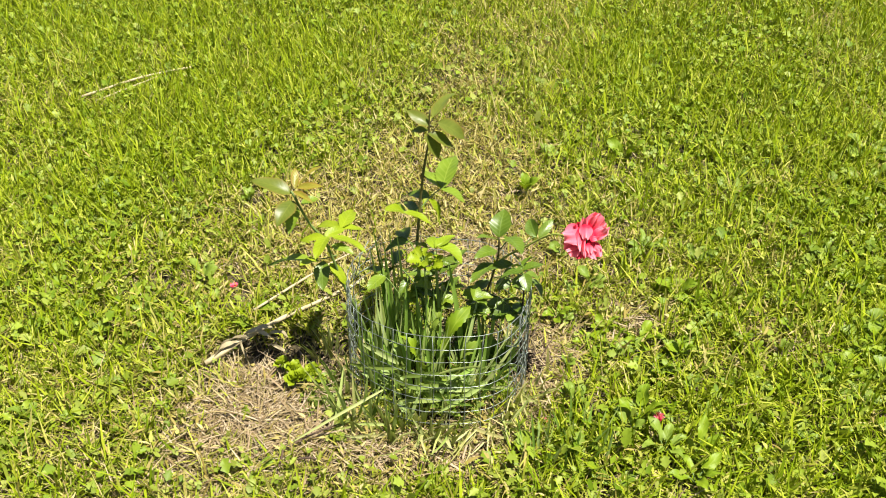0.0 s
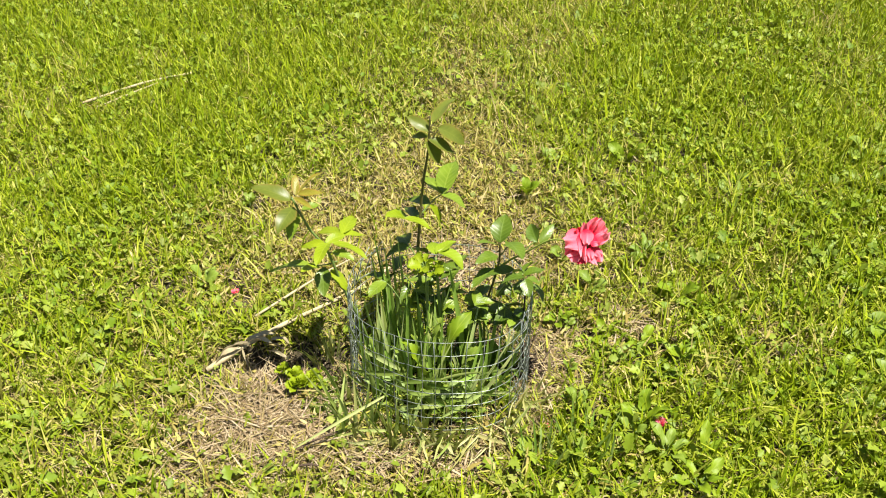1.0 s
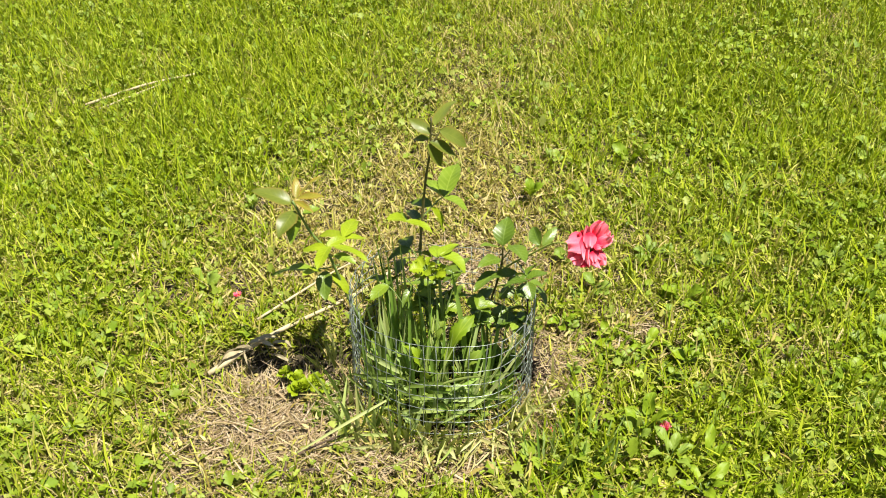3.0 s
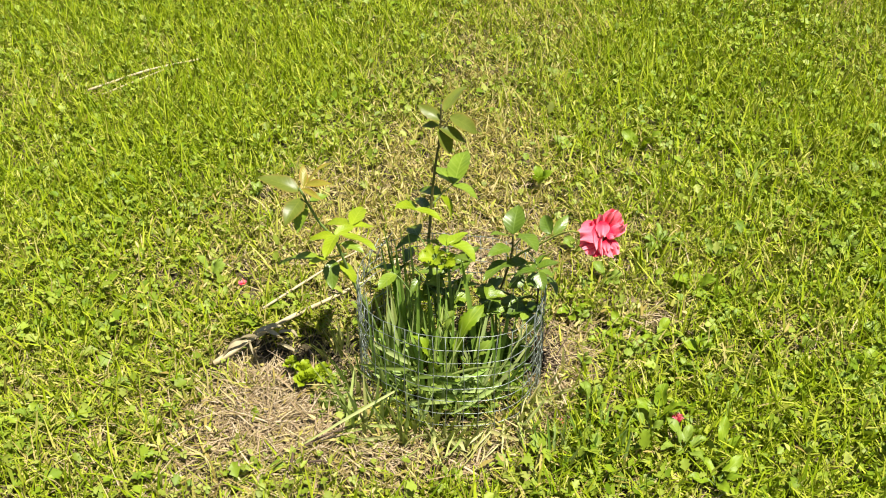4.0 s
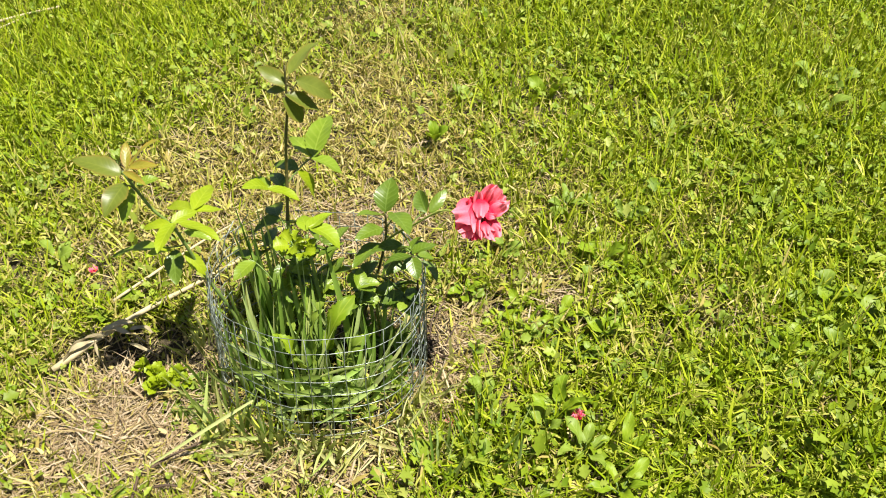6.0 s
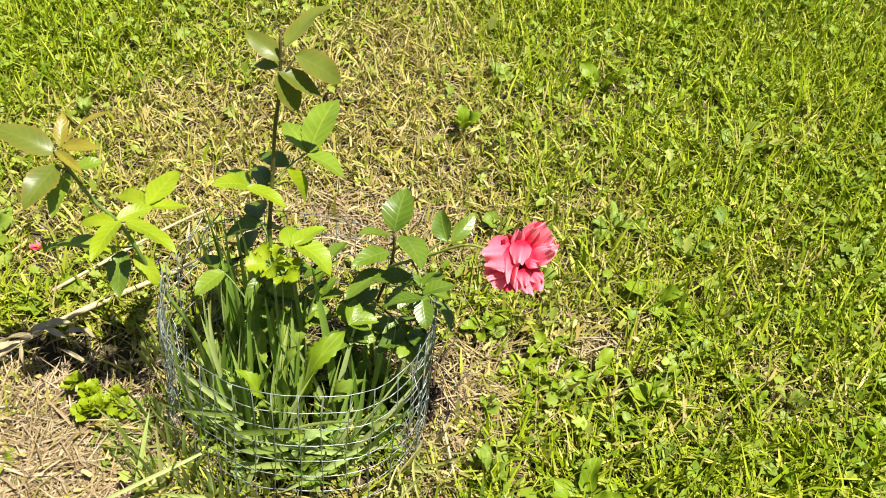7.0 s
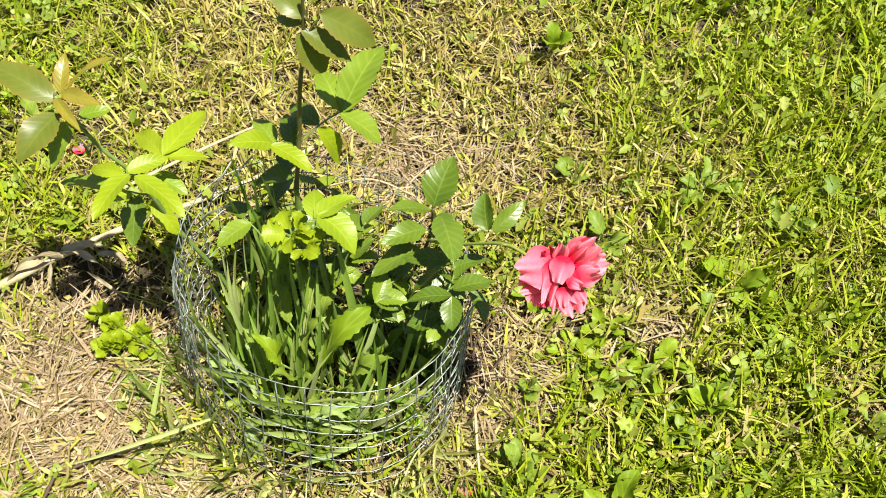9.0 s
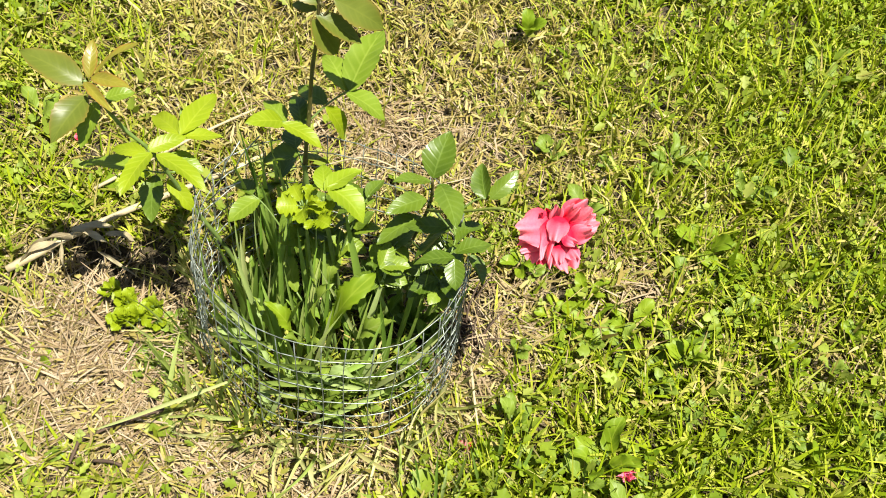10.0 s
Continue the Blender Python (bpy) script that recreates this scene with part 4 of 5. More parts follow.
def tuft(place, count, low, high, spread, width, label, toward=(0, 0), dry=0.1, splay=0.35):
    t = thing("grass_tuft", (*place, 0), label, "grass tuft", "tall grass at the cage")
    for _ in range(count):
        a = rw.uniform(0, 6.283)
        r = rw.uniform(0, spread)
        h = rw.uniform(low, high)
        o = rw.uniform(0.02, splay) * h
        f = (place[0] + r * math.cos(a), place[1] + r * math.sin(a), -0.004)
        strap_blade(t, f, (f[0] + o * math.cos(a) + toward[0] * h, f[1] + o * math.sin(a) + toward[1] * h, h), width * rw.uniform(0.4, 1.5), rw.uniform(0.0, 0.1), max(0, min(1, rw.gauss(dry, 0.15))))
    return t


tuft((0.000, 1.305), 11, 0.15, 0.275, 0.016, 0.0042, "dense tuft of tall dark-green grass inside the cage", (0.0, 0.0), 0.0, 0.10)
tuft((0.03, 1.25), 9, 0.08, 0.20, 0.05, 0.0046, "tall dark-green grass among the canes", (0.02, 0.0), 0.05, 0.3)
tuft((0.03, 1.20), 8, 0.06, 0.17, 0.05, 0.005, "loose tall grass inside the cage", (0.05, 0.02), 0.2, 0.6)
tuft((0.10, 1.18), 10, 0.05, 0.15, 0.05, 0.005, "loose tall grass inside the cage", (0.15, 0.05), 0.2, 0.6)
tuft((0.14, 1.22), 10, 0.06, 0.17, 0.045, 0.0044, "loose tall grass inside the cage", (0.15, 0.02), 0.2, 0.5)
tuft((0.155, 1.28), 10, 0.06, 0.16, 0.035, 0.004, "tall grass under the rose leaves", (0.1, 0.05), 0.2, 0.4)
tuft((-0.015, 1.235), 18, 0.05, 0.15, 0.03, 0.0045, "grass along the mesh", (0.02, 0.0), 0.25, 0.4)
tuft((0.06, 1.130), 46, 0.02, 0.07, 0.06, 0.005, "bent pale grass at the foot of the mesh", (0.3, -0.3), 0.5, 0.5)
tuft((-0.075, 1.20), 24, 0.02, 0.08, 0.035, 0.0038, "pale grass leaning against the cage", (-0.1, -0.1), 0.4, 0.4)
tuft((0.20, 1.17), 46, 0.02, 0.06, 0.05, 0.0045, "dry grass at the foot of the cage", (0.3, -0.3), 0.65, 0.6)
tuft((-0.115, 1.285), 22, 0.03, 0.075, 0.03, 0.0032, "half-dry grass beside the hollow", (-0.1, -0.3), 0.5, 0.4)
tuft((-0.045, 1.145), 26, 0.03, 0.10, 0.040, 0.0042, "pale green grass standing before the mesh", (0.05, -0.1), 0.2, 0.6)
tuft((0.010, 1.115), 22, 0.03, 0.085, 0.035, 0.0042, "pale green grass standing before the mesh", (0.05, -0.1), 0.25, 0.6)
tuft((0.085, 1.100), 20, 0.02, 0.065, 0.040, 0.0036, "half-dry grass at the foot of the mesh", (0.1, -0.2), 0.5, 0.7)
tuft((0.155, 1.120), 18, 0.02, 0.065, 0.035, 0.0036, "half-dry grass at the foot of the mesh", (0.1, -0.2), 0.5, 0.7)
tuft((0.275, 1.085), 34, 0.035, 0.085, 0.050, 0.0036, "lush bright green grass in the lawn", (0.05, 0.0), 0.1, 0.6)
tuft((0.225, 1.050), 22, 0.03, 0.075, 0.040, 0.0036, "lush bright green grass in the lawn", (0.05, 0.0), 0.1, 0.6)
tuft((-0.010, 1.215), 16, 0.09, 0.19, 0.035, 0.0055, "long pale green grass inside the cage", (0.10, 0.0), 0.08, 0.35)
tuft((0.045, 1.185), 8, 0.09, 0.16, 0.030, 0.0055, "long pale green grass inside the cage", (0.10, 0.0), 0.08, 0.35)

for a in (-140, -122, -104, -86, -68, -50):
    place = (0.073 + 0.076 * math.cos(radians(a)), 1.240 + 0.070 * math.sin(radians(a)))
    tuft(place, 4, 0.05, 0.135, 0.022, 0.0062, "pale blue-green grass pressed against the mesh", (0.06, -0.04), 0.10, 0.5)

long_grass = thing("fallen_grass", (-0.05, 1.12, 0), "long pale grass blades bent down over the hay", "grass")
strap_blade(long_grass, (0.003, 1.127, 0.078), (-0.142, 1.072, 0.014), 0.0045, 0.04, 0.4)
strap_blade(long_grass, (-0.074, 1.116, 0.0), (-0.058, 1.170, 0.085), 0.0055, 0.04, 0.35)
strap_blade(long_grass, (-0.058, 1.170, 0.085), (-0.02, 1.160, 0.060), 0.0055, 0.1, 0.35)
strap_blade(long_grass, (-0.043, 1.114, 0.0), (-0.040, 1.140, 0.105), 0.0050, 0.02, 0.75)
strap_blade(long_grass, (0.153, 1.150, 0.076), (0.080, 1.108, 0.052), 0.0095, 0.04, 0.1)
strap_blade(long_grass, (0.14, 1.13, 0.02), (0.03, 1.10, 0.01), 0.0075, 0.05, 0.6)
strap_blade(long_grass, (0.112, 1.236, 0.03), (0.096, 1.252, 0.222), 0.009, 0.02, 0.1)
strap_blade(long_grass, (0.141, 1.200, 0.01), (0.139, 1.205, 0.152), 0.0055, 0.01, 0.05)
strap_blade(long_grass, (0.138, 1.188, 0.02), (0.154, 1.196, 0.143), 0.0055, 0.02, 0.05)
strap_blade(long_grass, (0.104, 1.212, 0.01), (0.140, 1.247, 0.160), 0.0065, 0.04, 0.05)
strap_blade(long_grass, (0.020, 1.226, 0.01), (0.034, 1.240, 0.185), 0.0060, 0.02, 0.05)
strap_blade(long_grass, (0.005, 1.215, 0.01), (-0.012, 1.228, 0.165), 0.0060, 0.02, 0.10)
strap_blade(long_grass, (0.052, 1.208, 0.01), (0.040, 1.222, 0.150), 0.0055, 0.02, 0.05)
strap_blade(long_grass, (0.050, 1.240, 0.01), (0.045, 1.258, 0.170), 0.0065, 0.04, 0.05)
strap_blade(long_grass, (0.062, 1.236, 0.01), (0.072, 1.256, 0.165), 0.0060, 0.04, 0.05)
strap_blade(long_grass, (0.028, 1.250, 0.01), (0.032, 1.272, 0.160), 0.0060, 0.04, 0.05)
strap_blade(long_grass, (0.068, 1.204, 0.01), (0.086, 1.222, 0.158), 0.0050, 0.02, 0.05)

for _ in range(46):
    a = rw.uniform(-2.75, -0.15)
    r = rw.uniform(0.125, 0.155)
    b = Vector((0.068 + r * math.cos(a), 1.235 + r * math.sin(a), rw.uniform(0.012, 0.030)))
    h = a + rw.uniform(-1.1, 1.1)
    l = rw.uniform(0.035, 0.085)
    strap_blade(long_grass, b, b + Vector((math.cos(h) * l, math.sin(h) * l * 0.7, rw.uniform(-0.010, 0.010))), rw.uniform(0.003, 0.0065), rw.uniform(0.05, 0.2), rw.uniform(0.25, 1.0))

for _ in range(26):
    a = rw.uniform(-1.35, -0.2)
    r = rw.uniform(0.130, 0.165)
    b = Vector((0.068 + r * math.cos(a), 1.235 + r * math.sin(a), rw.uniform(0.010, 0.035)))
    h = a - rw.uniform(0.2, 1.3)
    l = rw.uniform(0.05, 0.10)
    strap_blade(long_grass, b, b + Vector((math.cos(h) * l, math.sin(h) * l * 0.7, -b.z + rw.uniform(0.008, 0.022))), rw.uniform(0.0020, 0.0036), rw.uniform(0.08, 0.2), rw.uniform(0.6, 1.0))

# ---- dry stalks, dead leaves, twigs ----


def dry_stalk(points, r0, r1, label, mat=STALK, name="dry_stalk", group="dry stalks"):
    verts, faces = tube(smooth_line(points, 6), r0, r1, 7, wobble=0.35, seed=next(SEEDS))
    return tagged(new(name, mesh_of(name, verts, faces, mat)), label, "stalk", group)


dry_stalk([(-0.298, 1.238, 0.018), (-0.21, 1.326, 0.026), (-0.09, 1.447, 0.014), (-0.02, 1.535, 0.012), (0.03, 1.60, 0.006)], 0.0042, 0.0026, "thick pale dry stalk lying behind the cage")
dry_stalk([(-0.245, 1.362, 0.026), (-0.148, 1.467, 0.034), (-0.10, 1.525, 0.028)], 0.0022, 0.0016, "thin pale dry stalk beside the thick one")
dry_stalk([(0.015, 1.417, 0.07), (0.07, 1.425, 0.09), (0.125, 1.42, 0.08)], 0.0010, 0.0009, "thin dry stem across the back of the cage")
dry_stalk([(0.06, 1.475, 0.008), (0.12, 1.49, 0.014), (0.19, 1.475, 0.008)], 0.0011, 0.0008, "thin dry stem on the thatch")
dry_stalk([(-0.845, 2.150, 0.02), (-0.72, 2.235, 0.03), (-0.615, 2.303, 0.025)], 0.0035, 0.0025, "pale dry stalk lying in the far lawn")
dry_stalk([(-0.80, 2.13, 0.02), (-0.68, 2.24, 0.03)], 0.0025, 0.0018, "pale dry stalk lying in the far lawn")
dry_stalk([(0.23, 1.22, 0.03), (0.245, 1.17, 0.02), (0.262, 1.12, 0.01)], 0.0016, 0.001, "short pale stem leaning off the cage")
dry_stalk([(-0.137, 1.063, 0.019), (-0.10, 1.09, 0.022), (-0.064, 1.113, 0.020)], 0.0018, 0.0012, "short dark twig on the hay", TWIG, "twig", "twigs")
dry_stalk([(-0.137, 1.063, 0.020), (-0.136, 1.045, 0.021), (-0.138, 1.02, 0.017)], 0.0020, 0.0014, "short dark twig on the hay", TWIG, "twig", "twigs")
dry_stalk([(-0.118, 1.045, 0.019), (-0.095, 1.047, 0.021), (-0.078, 1.043, 0.018)], 0.0018, 0.0013, "short dark twig on the hay", TWIG, "twig", "twigs")
dry_stalk([(0.203, 1.257, 0.0), (0.203, 1.258, 0.08), (0.205, 1.258, 0.16)], 0.0018, 0.0014, "thin dark stick standing against the cage", TWIG, "stick", "twigs")

# dark stems heaped up to stand in for the shaded hole beside the cage
tangle = thing("shade_stems", (0.21, 1.275, 0), "tangle of dark stems added for the shade at the foot of the cage", "dead stems")
for i in range(46):
    a = rw.uniform(0, 6.283)
    d = 0.024 * math.sqrt(rw.random())
    p = Vector((0.211 + d * math.cos(a), 1.272 + 1.5 * d * math.sin(a), rw.uniform(0.0, 0.012)))
    h, l, e = rw.uniform(0, 6.283), rw.uniform(0.025, 0.06), rw.uniform(0.0, 0.9)
    q = p + Vector((math.cos(h) * math.cos(e), math.sin(h) * math.cos(e), math.sin(e))) * l
    v, f = tube(smooth_line([p, (p + q) / 2 + Vector((0, 0, l * 0.12)), q], 3), rw.uniform(0.0008, 0.0018), 0.0006, 5)
    part("stem", mesh_of("stem", v, f, TWIG), tangle)

dead = thing("dead_leaves", (-0.23, 1.28, 0), "bleached dead leaves folded over a dark hollow", "dead leaves")
for b, t, w, rl in (((-0.238, 1.286, 0.032), (-0.292, 1.238, 0.010), 0.011, 20), ((-0.240, 1.288, 0.034), (-0.298, 1.228, 0.006), 0.009, 50), ((-0.238, 1.290, 0.034), (-0.182, 1.283, 0.020), 0.013, -25),
                     ((-0.242, 1.294, 0.034), (-0.196, 1.312, 0.030), 0.016, 10), ((-0.205, 1.300, 0.030), (-0.176, 1.308, 0.012), 0.018, 0), ((-0.21, 1.28, 0.024), (-0.15, 1.262, 0.006), 0.007, 15),
                     ((-0.25, 1.282, 0.030), (-0.225, 1.240, 0.004), 0.006, 15)):
    part("dead_leaf", leaf_mesh(b, t, w * 0.55, DRYLEAF, rl, 0.5, 0.15, 3, 0.05, 0.4, 12, 4, 0.05, seed=next(SEEDS)), dead)


# ---- weeds ----
def weed(place, count, length, width, mat, label, rise=0.35, heading=None, shape=0.6, tooth=0.05, name="broadleaf_weed", teeth=9, z0=None):
    z0 = height(*place) if z0 is None else z0
    w = thing(name, (*place, z0), label, "weed", "weeds in the lawn")
    for i in range(count):
        a = (i * 2.4 + rw.uniform(-0.4, 0.4)) if heading is None else radians(heading) + rw.uniform(-0.7, 0.7)
        l = length * rw.uniform(0.7, 1.15)
        e = rise * rw.uniform(0.4, 1.4)
        d = Vector((math.cos(a) * math.cos(e), math.sin(a) * math.cos(e), math.sin(e)))
        b = Vector((*place, z0 + 0.006)) + d * l * 0.25
        st_v, st_f = tube([Vector((*place, z0 - 0.003)), b, b + d * l * 0.1], 0.0012, 0.0009, 5)
        part("stalk", mesh_of("stalk", st_v, st_f, CANE), w)
        part("leaf", leaf_mesh(b, b + d * l, l * width * rw.uniform(0.85, 1.15), mat, rw.uniform(-45, 45), 0.28, rw.uniform(0.03, 0.16), teeth, max(tooth, 0.12), shape, 14, 6, 0.06, seed=next(SEEDS)), w)
    return w


for p, n in (((-0.152, 1.224), 18), ((-0.134, 1.206), 16), ((-0.172, 1.234), 14), ((-0.122, 1.224), 12), ((-0.148, 1.202), 14), ((-0.112, 1.208), 10)):
    weed(p, n, 0.0145, 0.95, YOUNG, "low lime-green weed with small crinkled leaves by the hollow", 0.85, None, 0.6, 0.35, "lobed_weed", 5, 0.012)
weed((-0.112, 1.16), 12, 0.018, 0.8, WEED, "small green weed between hay and cage", 0.7, None, 0.6, 0.3, "lobed_weed", 5)
weed((-0.088, 1.170), 14, 0.016, 0.8, WEED, "small green weed between hay and cage", 0.7, None, 0.6, 0.3, "lobed_weed", 5)
weed((-0.072, 1.148), 12, 0.016, 0.8, WEED, "small green weed between hay and cage", 0.7, None, 0.6, 0.3, "lobed_weed", 5)
weed((-0.125, 1.190), 12, 0.015, 0.8, WEED, "small green weed between hay and cage", 0.7, None, 0.6, 0.3, "lobed_weed", 5)
weed((-0.095, 1.215), 12, 0.018, 0.75, WEED, "small green weed between hay and cage", 0.8, None, 0.6, 0.3, "lobed_weed", 5)
weed((-0.10, 1.19), 10, 0.02, 0.7, WEED, "small green weed between hay and cage", 0.7, None, 0.6, 0.3, "lobed_weed", 5)
weed((-0.223, 1.146), 6, 0.017, 0.9, LIME, "tiny lime-green weed in the hay", 0.5)
weed((-0.175, 1.041), 4, 0.024, 0.6, WEED, "lime-green seedling at the edge of the hay", 0.4)
weed((-0.09, 1.03), 4, 0.018, 0.7, WEED, "small green weed in the hay", 0.4)
weed((0.180, 1.180), 4, 0.028, 0.75, LIME, "bright young weed at the foot of the mesh", 1.0)
weed((0.378, 1.142), 6, 0.036, 0.55, LIME, "plantain with broad green leaves beside a tiny flower", 0.6, None, 0.5, z0=0.016)
weed((0.360, 1.118), 4, 0.028, 0.5, WEED, "plantain with broad green leaves beside a tiny flower", 0.6, None, 0.5, z0=0.014)
weed((0.452, 1.082), 2, 0.046, 0.42, LIME, "tall plantain with pale upright leaves", 0.6, 45, 0.5, z0=0.012)
weed((0.440, 1.03), 5, 0.042, 0.48, LIME, "plantain with broad green leaves", 0.5, None, 0.5, z0=0.012)
weed((0.405, 1.085), 5, 0.036, 0.5, WEED, "plantain with broad green leaves", 0.5, None, 0.5, z0=0.012)
weed((0.33, 1.02), 4, 0.030, 0.5, WEED, "plantain with broad green leaves", 0.4, None, 0.5)
weed((0.53, 1.06), 3, 0.032, 0.6, WEED, "broad-leaved weed in the lawn", 0.5)
weed((0.469, 1.440), 5, 0.038, 0.62, LIME, "broad-leaved weed in the lawn", 0.7)
weed((0.461, 1.392), 5, 0.030, 0.6, WEED, "broad-leaved weed in the lawn", 0.5)
weed((0.606, 1.445), 2, 0.036, 0.75, WEED, "single broad pale leaf in the lawn", 0.4)
weed((0.343, 1.345), 5, 0.0279, 0.60, LIME, "low weed with ribbed toothed leaves in the grass", 0.5, None, 0.58, 0.26, "toothed_weed", 8, 0.001)
weed((0.352, 1.308), 6, 0.0295, 0.60, LIME, "low weed with ribbed toothed leaves in the grass", 0.5, None, 0.58, 0.26, "toothed_weed", 8, 0.001)
weed((0.395, 1.316), 5, 0.0312, 0.60, LIME, "low weed with ribbed toothed leaves in the grass", 0.5, None, 0.58, 0.26, "toothed_weed", 8, 0.001)
weed((0.389, 1.29), 5, 0.0246, 0.60, WEED, "low weed with ribbed toothed leaves in the grass", 0.5, None, 0.58, 0.26, "toothed_weed", 8, 0.001)
weed((0.31, 1.315), 5, 0.0197, 0.60, LIME, "low weed with ribbed toothed leaves in the grass", 0.5, None, 0.58, 0.26, "toothed_weed", 8, 0.001)
weed((0.448, 1.3), 6, 0.0262, 0.60, WEED, "low weed with ribbed toothed leaves in the grass", 0.5, None, 0.58, 0.26, "toothed_weed", 8, 0.001)
weed((0.389, 1.236), 3, 0.018, 0.60, LIME, "low weed with ribbed toothed leaves in the grass", 0.5, None, 0.58, 0.26, "toothed_weed", 8, 0.001)
weed((0.422, 1.25), 5, 0.0213, 0.60, WEED, "low weed with ribbed toothed leaves in the grass", 0.5, None, 0.58, 0.26, "toothed_weed", 8, 0.001)
weed((0.335, 1.27), 5, 0.0197, 0.60, WEED, "low weed with ribbed toothed leaves in the grass", 0.5, None, 0.58, 0.26, "toothed_weed", 8, 0.001)
weed((0.43, 1.26), 5, 0.028, 0.7, WEED, "broad-leaved weed in the lawn", 0.5)
weed((0.219, 1.765), 3, 0.042, 0.5, LIME, "upright bright weed in the far lawn", 1.1)
weed((0.431, 1.900), 3, 0.045, 0.5, LIME, "upright bright weed in the far lawn", 1.1)
weed((0.762, 1.336), 6, 0.045, 0.6, WEED, "broad-leaved weed in the lawn", 0.5)
weed((0.80, 1.29), 5, 0.045, 0.6, WEED, "broad-leaved weed in the lawn", 0.5)
weed((0.937, 1.905), 6, 0.055, 0.55, WEED, "broad-leaved weed in the lawn", 0.5)
weed((0.90, 1.80), 5, 0.05, 0.55, WEED, "broad-leaved weed in the lawn", 0.5)
weed((-0.548, 1.241), 4, 0.022, 0.8, LIME, "small lime-green weed in the lawn", 0.5)
weed((-0.52, 1.17), 4, 0.022, 0.8, LIME, "small lime-green weed in the lawn", 0.5)
weed((0.62, 1.75), 4, 0.045, 0.45, WEED, "broad-leaved weed in the lawn", 0.8)
weed((0.70, 1.22), 4, 0.035, 0.6, WEED, "broad-leaved weed in the lawn", 0.5)

# small weeds dotted through the greener lawn
rs = random.Random(21)
for _ in range(95):
    u = rs.random()
    p = (rs.uniform(0.26, 0.80), rs.uniform(1.08, 1.62)) if u < 0.55 else (rs.uniform(0.25, 1.05), rs.uniform(1.6, 2.2)) if u < 0.8 else (rs.uniform(-0.75, -0.33), rs.uniform(1.02, 1.75))
    big = rs.random() < 0.35
    weed(p, rs.randrange(4, 8) if big else rs.randrange(5, 10), rs.uniform(0.020, 0.030) if big else rs.uniform(0.011, 0.017), rs.uniform(0.45, 0.8), rs.choice((LIME, WEED, WEED)),
         "small broad-leaved weed in the lawn" if big else "low tuft of small green leaves in the lawn", rs.uniform(0.4, 0.8), None, 0.55, rs.choice((0.12, 0.3)), "broadleaf_weed" if big else "leafy_weed", 6, height(*p) + 0.012)

# foliage inside the cage
weed((0.070, 1.236), 6, 0.019, 1.1, YOUNG, "small bright crinkled leaves on the tall weed", 0.3, None, 0.62, 0.45, "lobed_weed", 4, 0.214)
weed((0.052, 1.248), 6, 0.017, 1.1, YOUNG, "small bright crinkled leaves on the tall weed", 0.3, None, 0.62, 0.45, "lobed_weed", 4, 0.208)
thistle = thing("toothed_weed", (0.085, 1.218, 0), "tall bright weed with long jagged leaves inside the cage", "weed", "weeds in the lawn")
for b, t, w, mat in (((0.086, 1.206, 0.078), (0.127, 1.237, 0.148), 0.032, LIME), ((0.074, 1.196, 0.062), (0.084, 1.222, 0.136), 0.026, WEED), ((0.046, 1.196, 0.078), (0.024, 1.198, 0.120), 0.022, LIME), ((0.062, 1.236, 0.100), (0.048, 1.272, 0.142), 0.024, WEED), ((0.076, 1.238, 0.090), (0.082, 1.276, 0.130), 0.024, WEED), ((0.040, 1.240, 0.080), (0.018, 1.272, 0.118), 0.022, WEED),
                     ((0.060, 1.194, 0.040), (0.046, 1.176, 0.090), 0.022, WEED), ((0.100, 1.190, 0.040), (0.122, 1.178, 0.088), 0.018, WEED), ((0.030, 1.206, 0.045), (0.006, 1.212, 0.100), 0.018, WEED),
                     ((0.110, 1.214, 0.050), (0.150, 1.216, 0.098), 0.024, WEED), ((0.080, 1.186, 0.030), (0.086, 1.158, 0.070), 0.022, WEED)):
    v, f = tube(smooth_line([(0.085, 1.218, -0.004), (Vector((0.085, 1.218, 0)) + Vector(b)) / 2, b], 4), 0.0016, 0.0010, 5)
    part("stalk", mesh_of("stalk", v, f, CANE), thistle)
    part("leaf", leaf_mesh(b, t, w, mat, rw.uniform(-40, 40), 0.25, 0.14, 13, 0.32, 0.5, 26, 6, 0.08, seed=next(SEEDS)), thistle)
lobed = weed((0.060, 1.242), 6, 0.019, 1.1, YOUNG, "tall weed with bright crinkled lobed leaves in the cage", 0.35, None, 0.62, 0.45, "lobed_weed", 4, 0.222)
v, f = tube(smooth_line([(0.066, 1.245, -0.01), (0.06, 1.24, 0.10), (0.062, 1.236, 0.226)], 5), 0.0022, 0.0014, 6)
part("stem", mesh_of("stem", v, f, CANE), lobed)
weed((0.105, 1.205), 4, 0.070, 0.27, DOCK, "dock with long toothed leaves inside the cage", 1.15, None, 0.45, 0.16, "dock", 15)
weed((0.060, 1.215), 3, 0.06, 0.28, DOCK, "dock with long toothed leaves inside the cage", 1.2, None, 0.45, 0.16, "dock", 15)
weed((0.13, 1.25), 5, 0.06, 0.30, DOCK, "dock with long toothed leaves inside the cage", 1.1, None, 0.45, 0.16, "dock", 15)
weed((0.03, 1.25), 5, 0.06, 0.38, DOCK, "dock with long toothed leaves inside the cage", 1.15, None, 0.45, 0.16, "dock", 15)
weed((0.08, 1.160), 10, 0.04, 0.36, WEED, "pale lobed weed pressed against the mesh", 0.7, None, 0.5, 0.5, "lobed_weed", 5)
weed((0.12, 1.170), 9, 0.035, 0.4, WEED, "pale lobed weed pressed against the mesh", 0.7, None, 0.5, 0.5, "lobed_weed", 5)
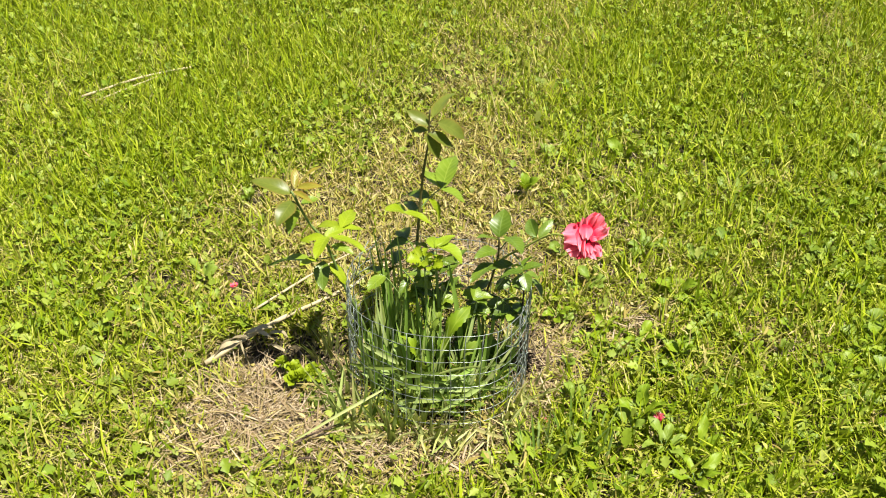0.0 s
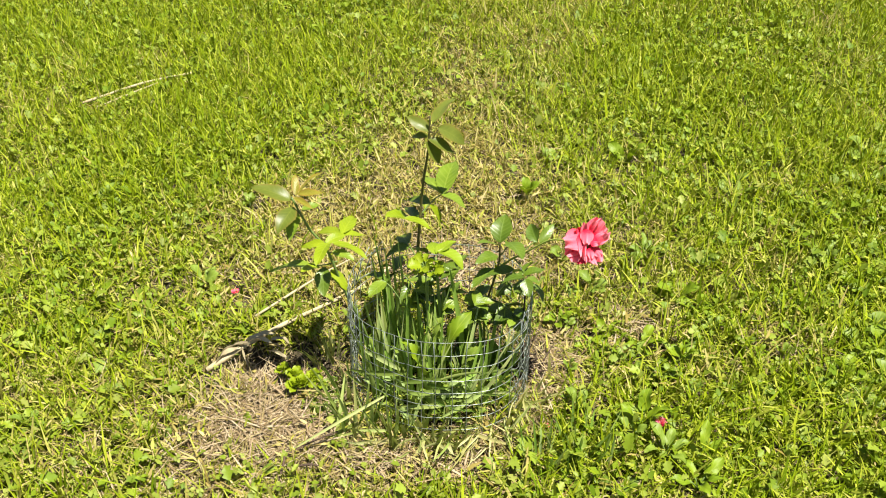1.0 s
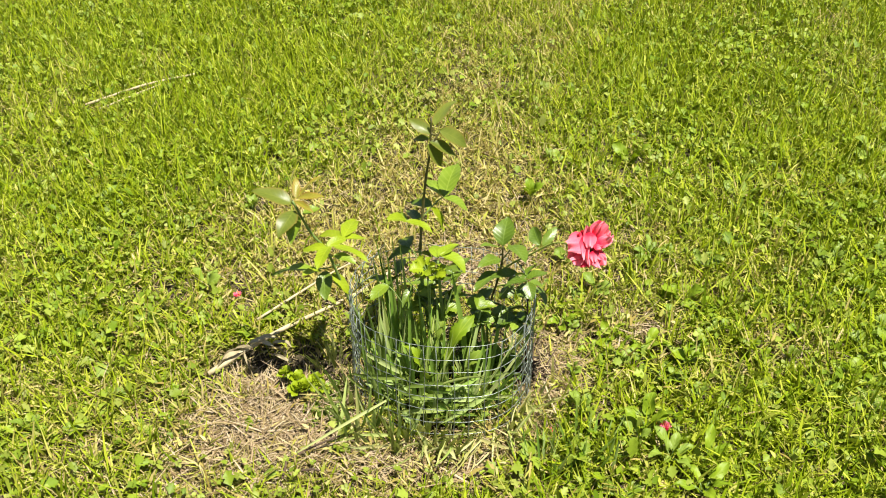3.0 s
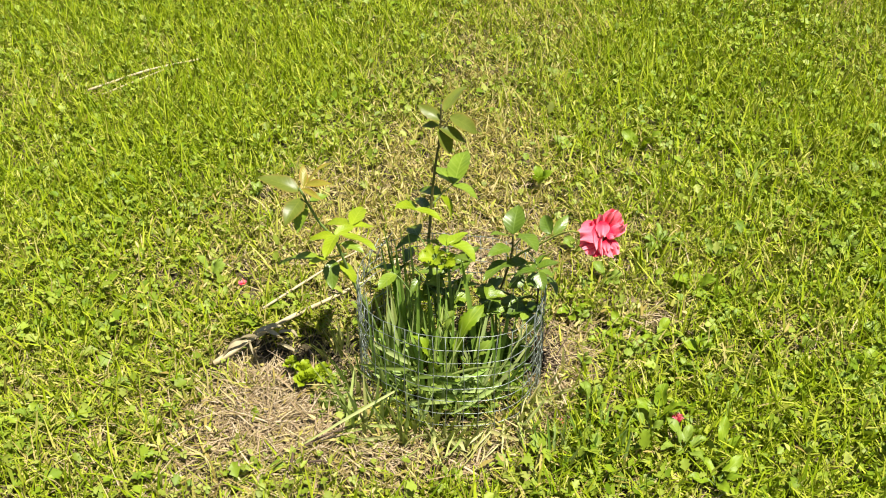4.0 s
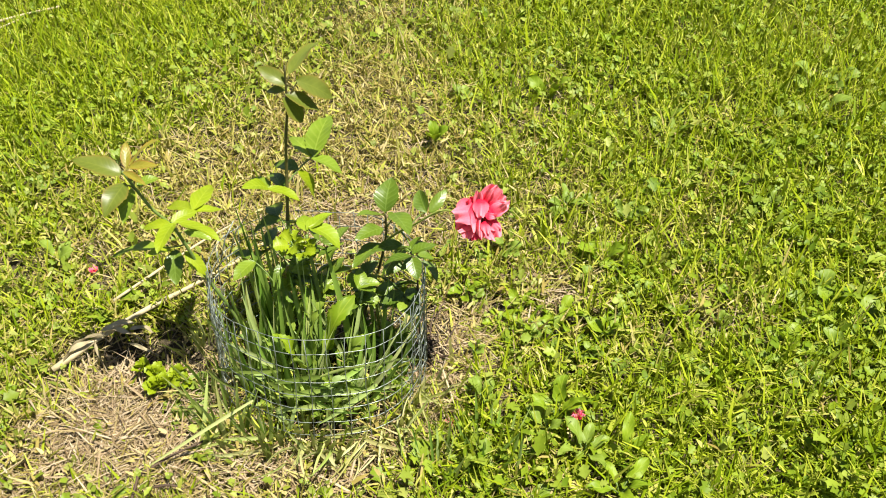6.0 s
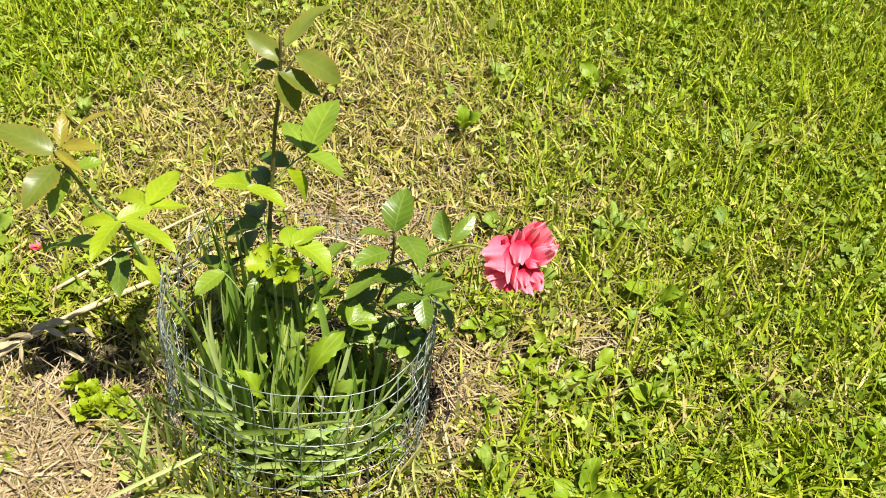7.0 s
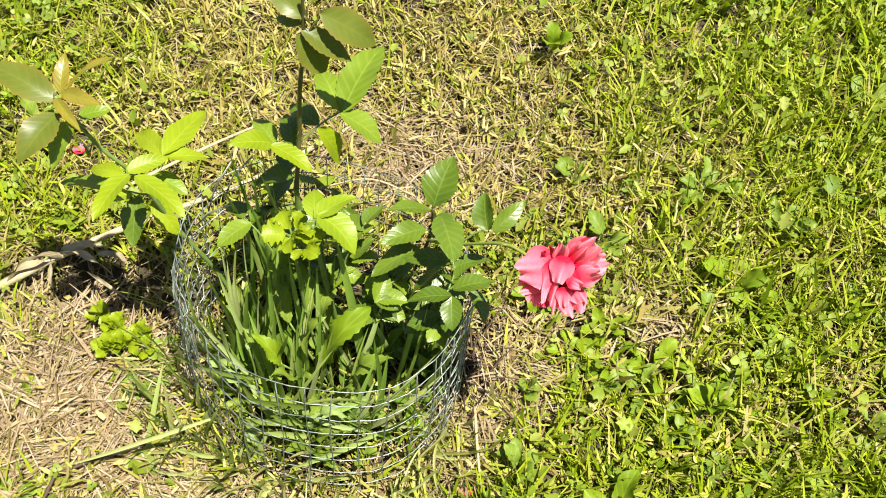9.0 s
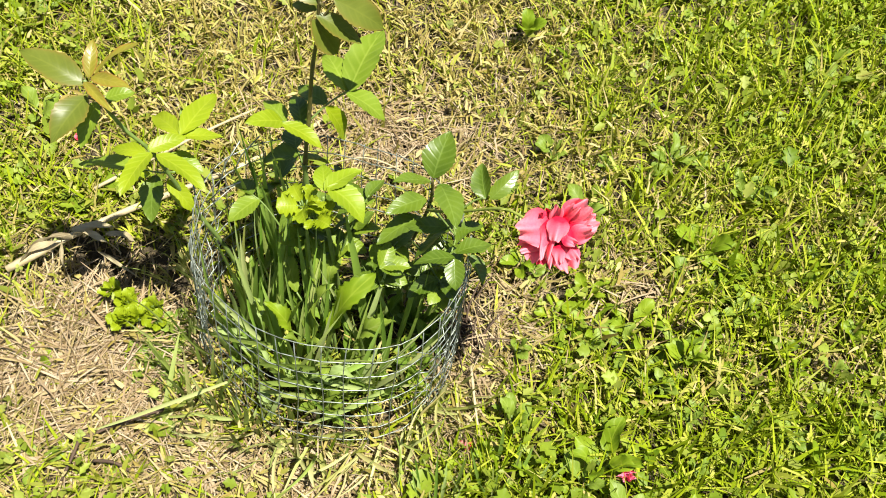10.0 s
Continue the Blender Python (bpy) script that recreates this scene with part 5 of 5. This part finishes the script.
weed((0.05, 1.165), 5, 0.04, 0.34, WEED, "pale lobed weed pressed against the mesh", 1.1, None, 0.5, 0.5, "lobed_weed", 6)
weed((0.09, 1.155), 5, 0.04, 0.34, WEED, "pale lobed weed pressed against the mesh", 1.0, None, 0.5, 0.5, "lobed_weed", 6)
weed((0.135, 1.175), 5, 0.04, 0.36, WEED, "pale lobed weed pressed against the mesh", 1.0, None, 0.5, 0.5, "lobed_weed", 6)
weed((0.0, 1.255), 7, 0.055, 0.4, DOCK, "dark leafy weed inside the cage", 1.1, None, 0.5, 0.3, "lobed_weed", 6)
weed((0.075, 1.27), 10, 0.045, 0.45, DOCK, "dark leafy weed among the canes", 1.1, None, 0.5, 0.3, "lobed_weed", 6)
weed((0.18, 1.25), 7, 0.038, 0.45, DOCK, "dark leafy weed under the rose leaves", 1.1, None, 0.5, 0.2, "lobed_weed", 7)
weed((0.172, 1.222), 6, 0.032, 0.45, DOCK, "dark leafy weed under the rose leaves", 0.9, None, 0.5, 0.2, "lobed_weed", 7)
weed((0.16, 1.20), 9, 0.035, 0.45, WEED, "small lobed weed inside the mesh", 0.7, None, 0.5, 0.5, "lobed_weed", 5)
weed((0.01, 1.19), 9, 0.04, 0.42, WEED, "small lobed weed inside the mesh", 0.8, None, 0.5, 0.5, "lobed_weed", 5)
weed((-0.02, 1.225), 8, 0.035, 0.45, WEED, "small lobed weed inside the mesh", 0.9, None, 0.5, 0.5, "lobed_weed", 5)
weed((-0.025, 1.275), 4, 0.04, 0.42, WEED, "broad bright leaves inside the mesh", 1.15)
weed((0.11, 1.30), 9, 0.05, 0.45, DOCK, "dark broad weeds inside the cage", 0.95, None, 0.5, 0.3)
weed((0.16, 1.265), 10, 0.042, 0.45, DOCK, "dark broad weeds inside the cage", 0.95, None, 0.5, 0.3)
weed((0.02, 1.33), 8, 0.05, 0.45, DOCK, "dark broad weeds inside the cage", 1.0, None, 0.5, 0.3)


# broad dusty leaves lying behind the front of the mesh
rp = random.Random(77)
for a in (-142, -118, -96, -74, -52):
    place = Vector((0.074 + 0.080 * math.cos(radians(a)), 1.236 + 0.074 * math.sin(radians(a)), 0.0))
    pale = thing("broadleaf_weed", place, "pale dusty broad-leaved weed lying behind the wire mesh", "weed", "weeds in the lawn")
    for i in range(7):
        h = radians(a + rp.choice((-90, 90)) + rp.uniform(-35, 35))
        b = place + Vector((rp.uniform(-0.018, 0.018), rp.uniform(-0.018, 0.010), rp.uniform(0.020, 0.090)))
        l = rp.uniform(0.026, 0.045) if i % 3 == 1 else rp.uniform(0.05, 0.09)
        t = b + Vector((math.cos(h) * l, math.sin(h) * l * 0.7, rp.uniform(-0.022, 0.014)))
        if i % 3 != 1:
            strap_blade(pale, b, t, rp.uniform(0.006, 0.010), rp.uniform(0.02, 0.12), rp.uniform(0.0, 0.4), "leaf")
            continue
        v, f = tube(smooth_line([place + Vector((0, 0, -0.004)), (place + b) / 2 + Vector((0.004, 0, 0.004)), b], 3), 0.0014, 0.0009, 5)
        part("stalk", mesh_of("stalk", v, f, CANE), pale)
        part("leaf", leaf_mesh(b, t, l * rp.uniform(0.26, 0.40), PALE, rp.uniform(-45, 45), 0.3, rp.uniform(0.06, 0.2), 6, 0.35, 0.5, 20, 6, 0.10, seed=next(SEEDS)), pale)

# ---- fallen petals and a small pink flower ----
def loose_petal(place, size, turn, tilt, label):
    verts, faces, uvs = petal_mesh(size, size * 1.1, 0.35, 0.2, 0.2, next(SEEDS))
    ob = new("fallen_petal", mesh_of("fallen_petal", verts, faces, PETAL, uvs))
    ob.matrix_world = Matrix.Translation(place) @ Euler((radians(tilt), 0, radians(turn))).to_matrix().to_4x4()
    return tagged(ob, label, "petal", "fallen petals")


loose_petal((-0.300, 1.440, 0.012), 0.013, 20, -70, "fallen coral-pink petal on dry grass")
loose_petal((0.245, 1.138, 0.010), 0.011, 60, -60, "small fallen red petal in the grass")

bud = thing("pink_flower", (0.404, 1.139, 0), "tiny magenta flower on a short stem among plantain leaves", "flower")
v, f = tube(smooth_line([(0.402, 1.137, -0.003), (0.403, 1.135, 0.014), (0.402, 1.133, 0.024)], 4), 0.0016, 0.0012, 6)
part("stem", mesh_of("stem", v, f, CANE), bud)
for i in range(4):
    v, f, uv = petal_mesh(0.013, 0.011, 0.2, 0.2, 0.2, 900 + i)
    m = Euler((radians(25 + 8 * i), 0, radians(95 * i))).to_matrix()
    part("petal", mesh_of("petal", [Vector((0.402, 1.133, 0.022)) + m @ q for q in v], f, MAGENTA, uv), bud)
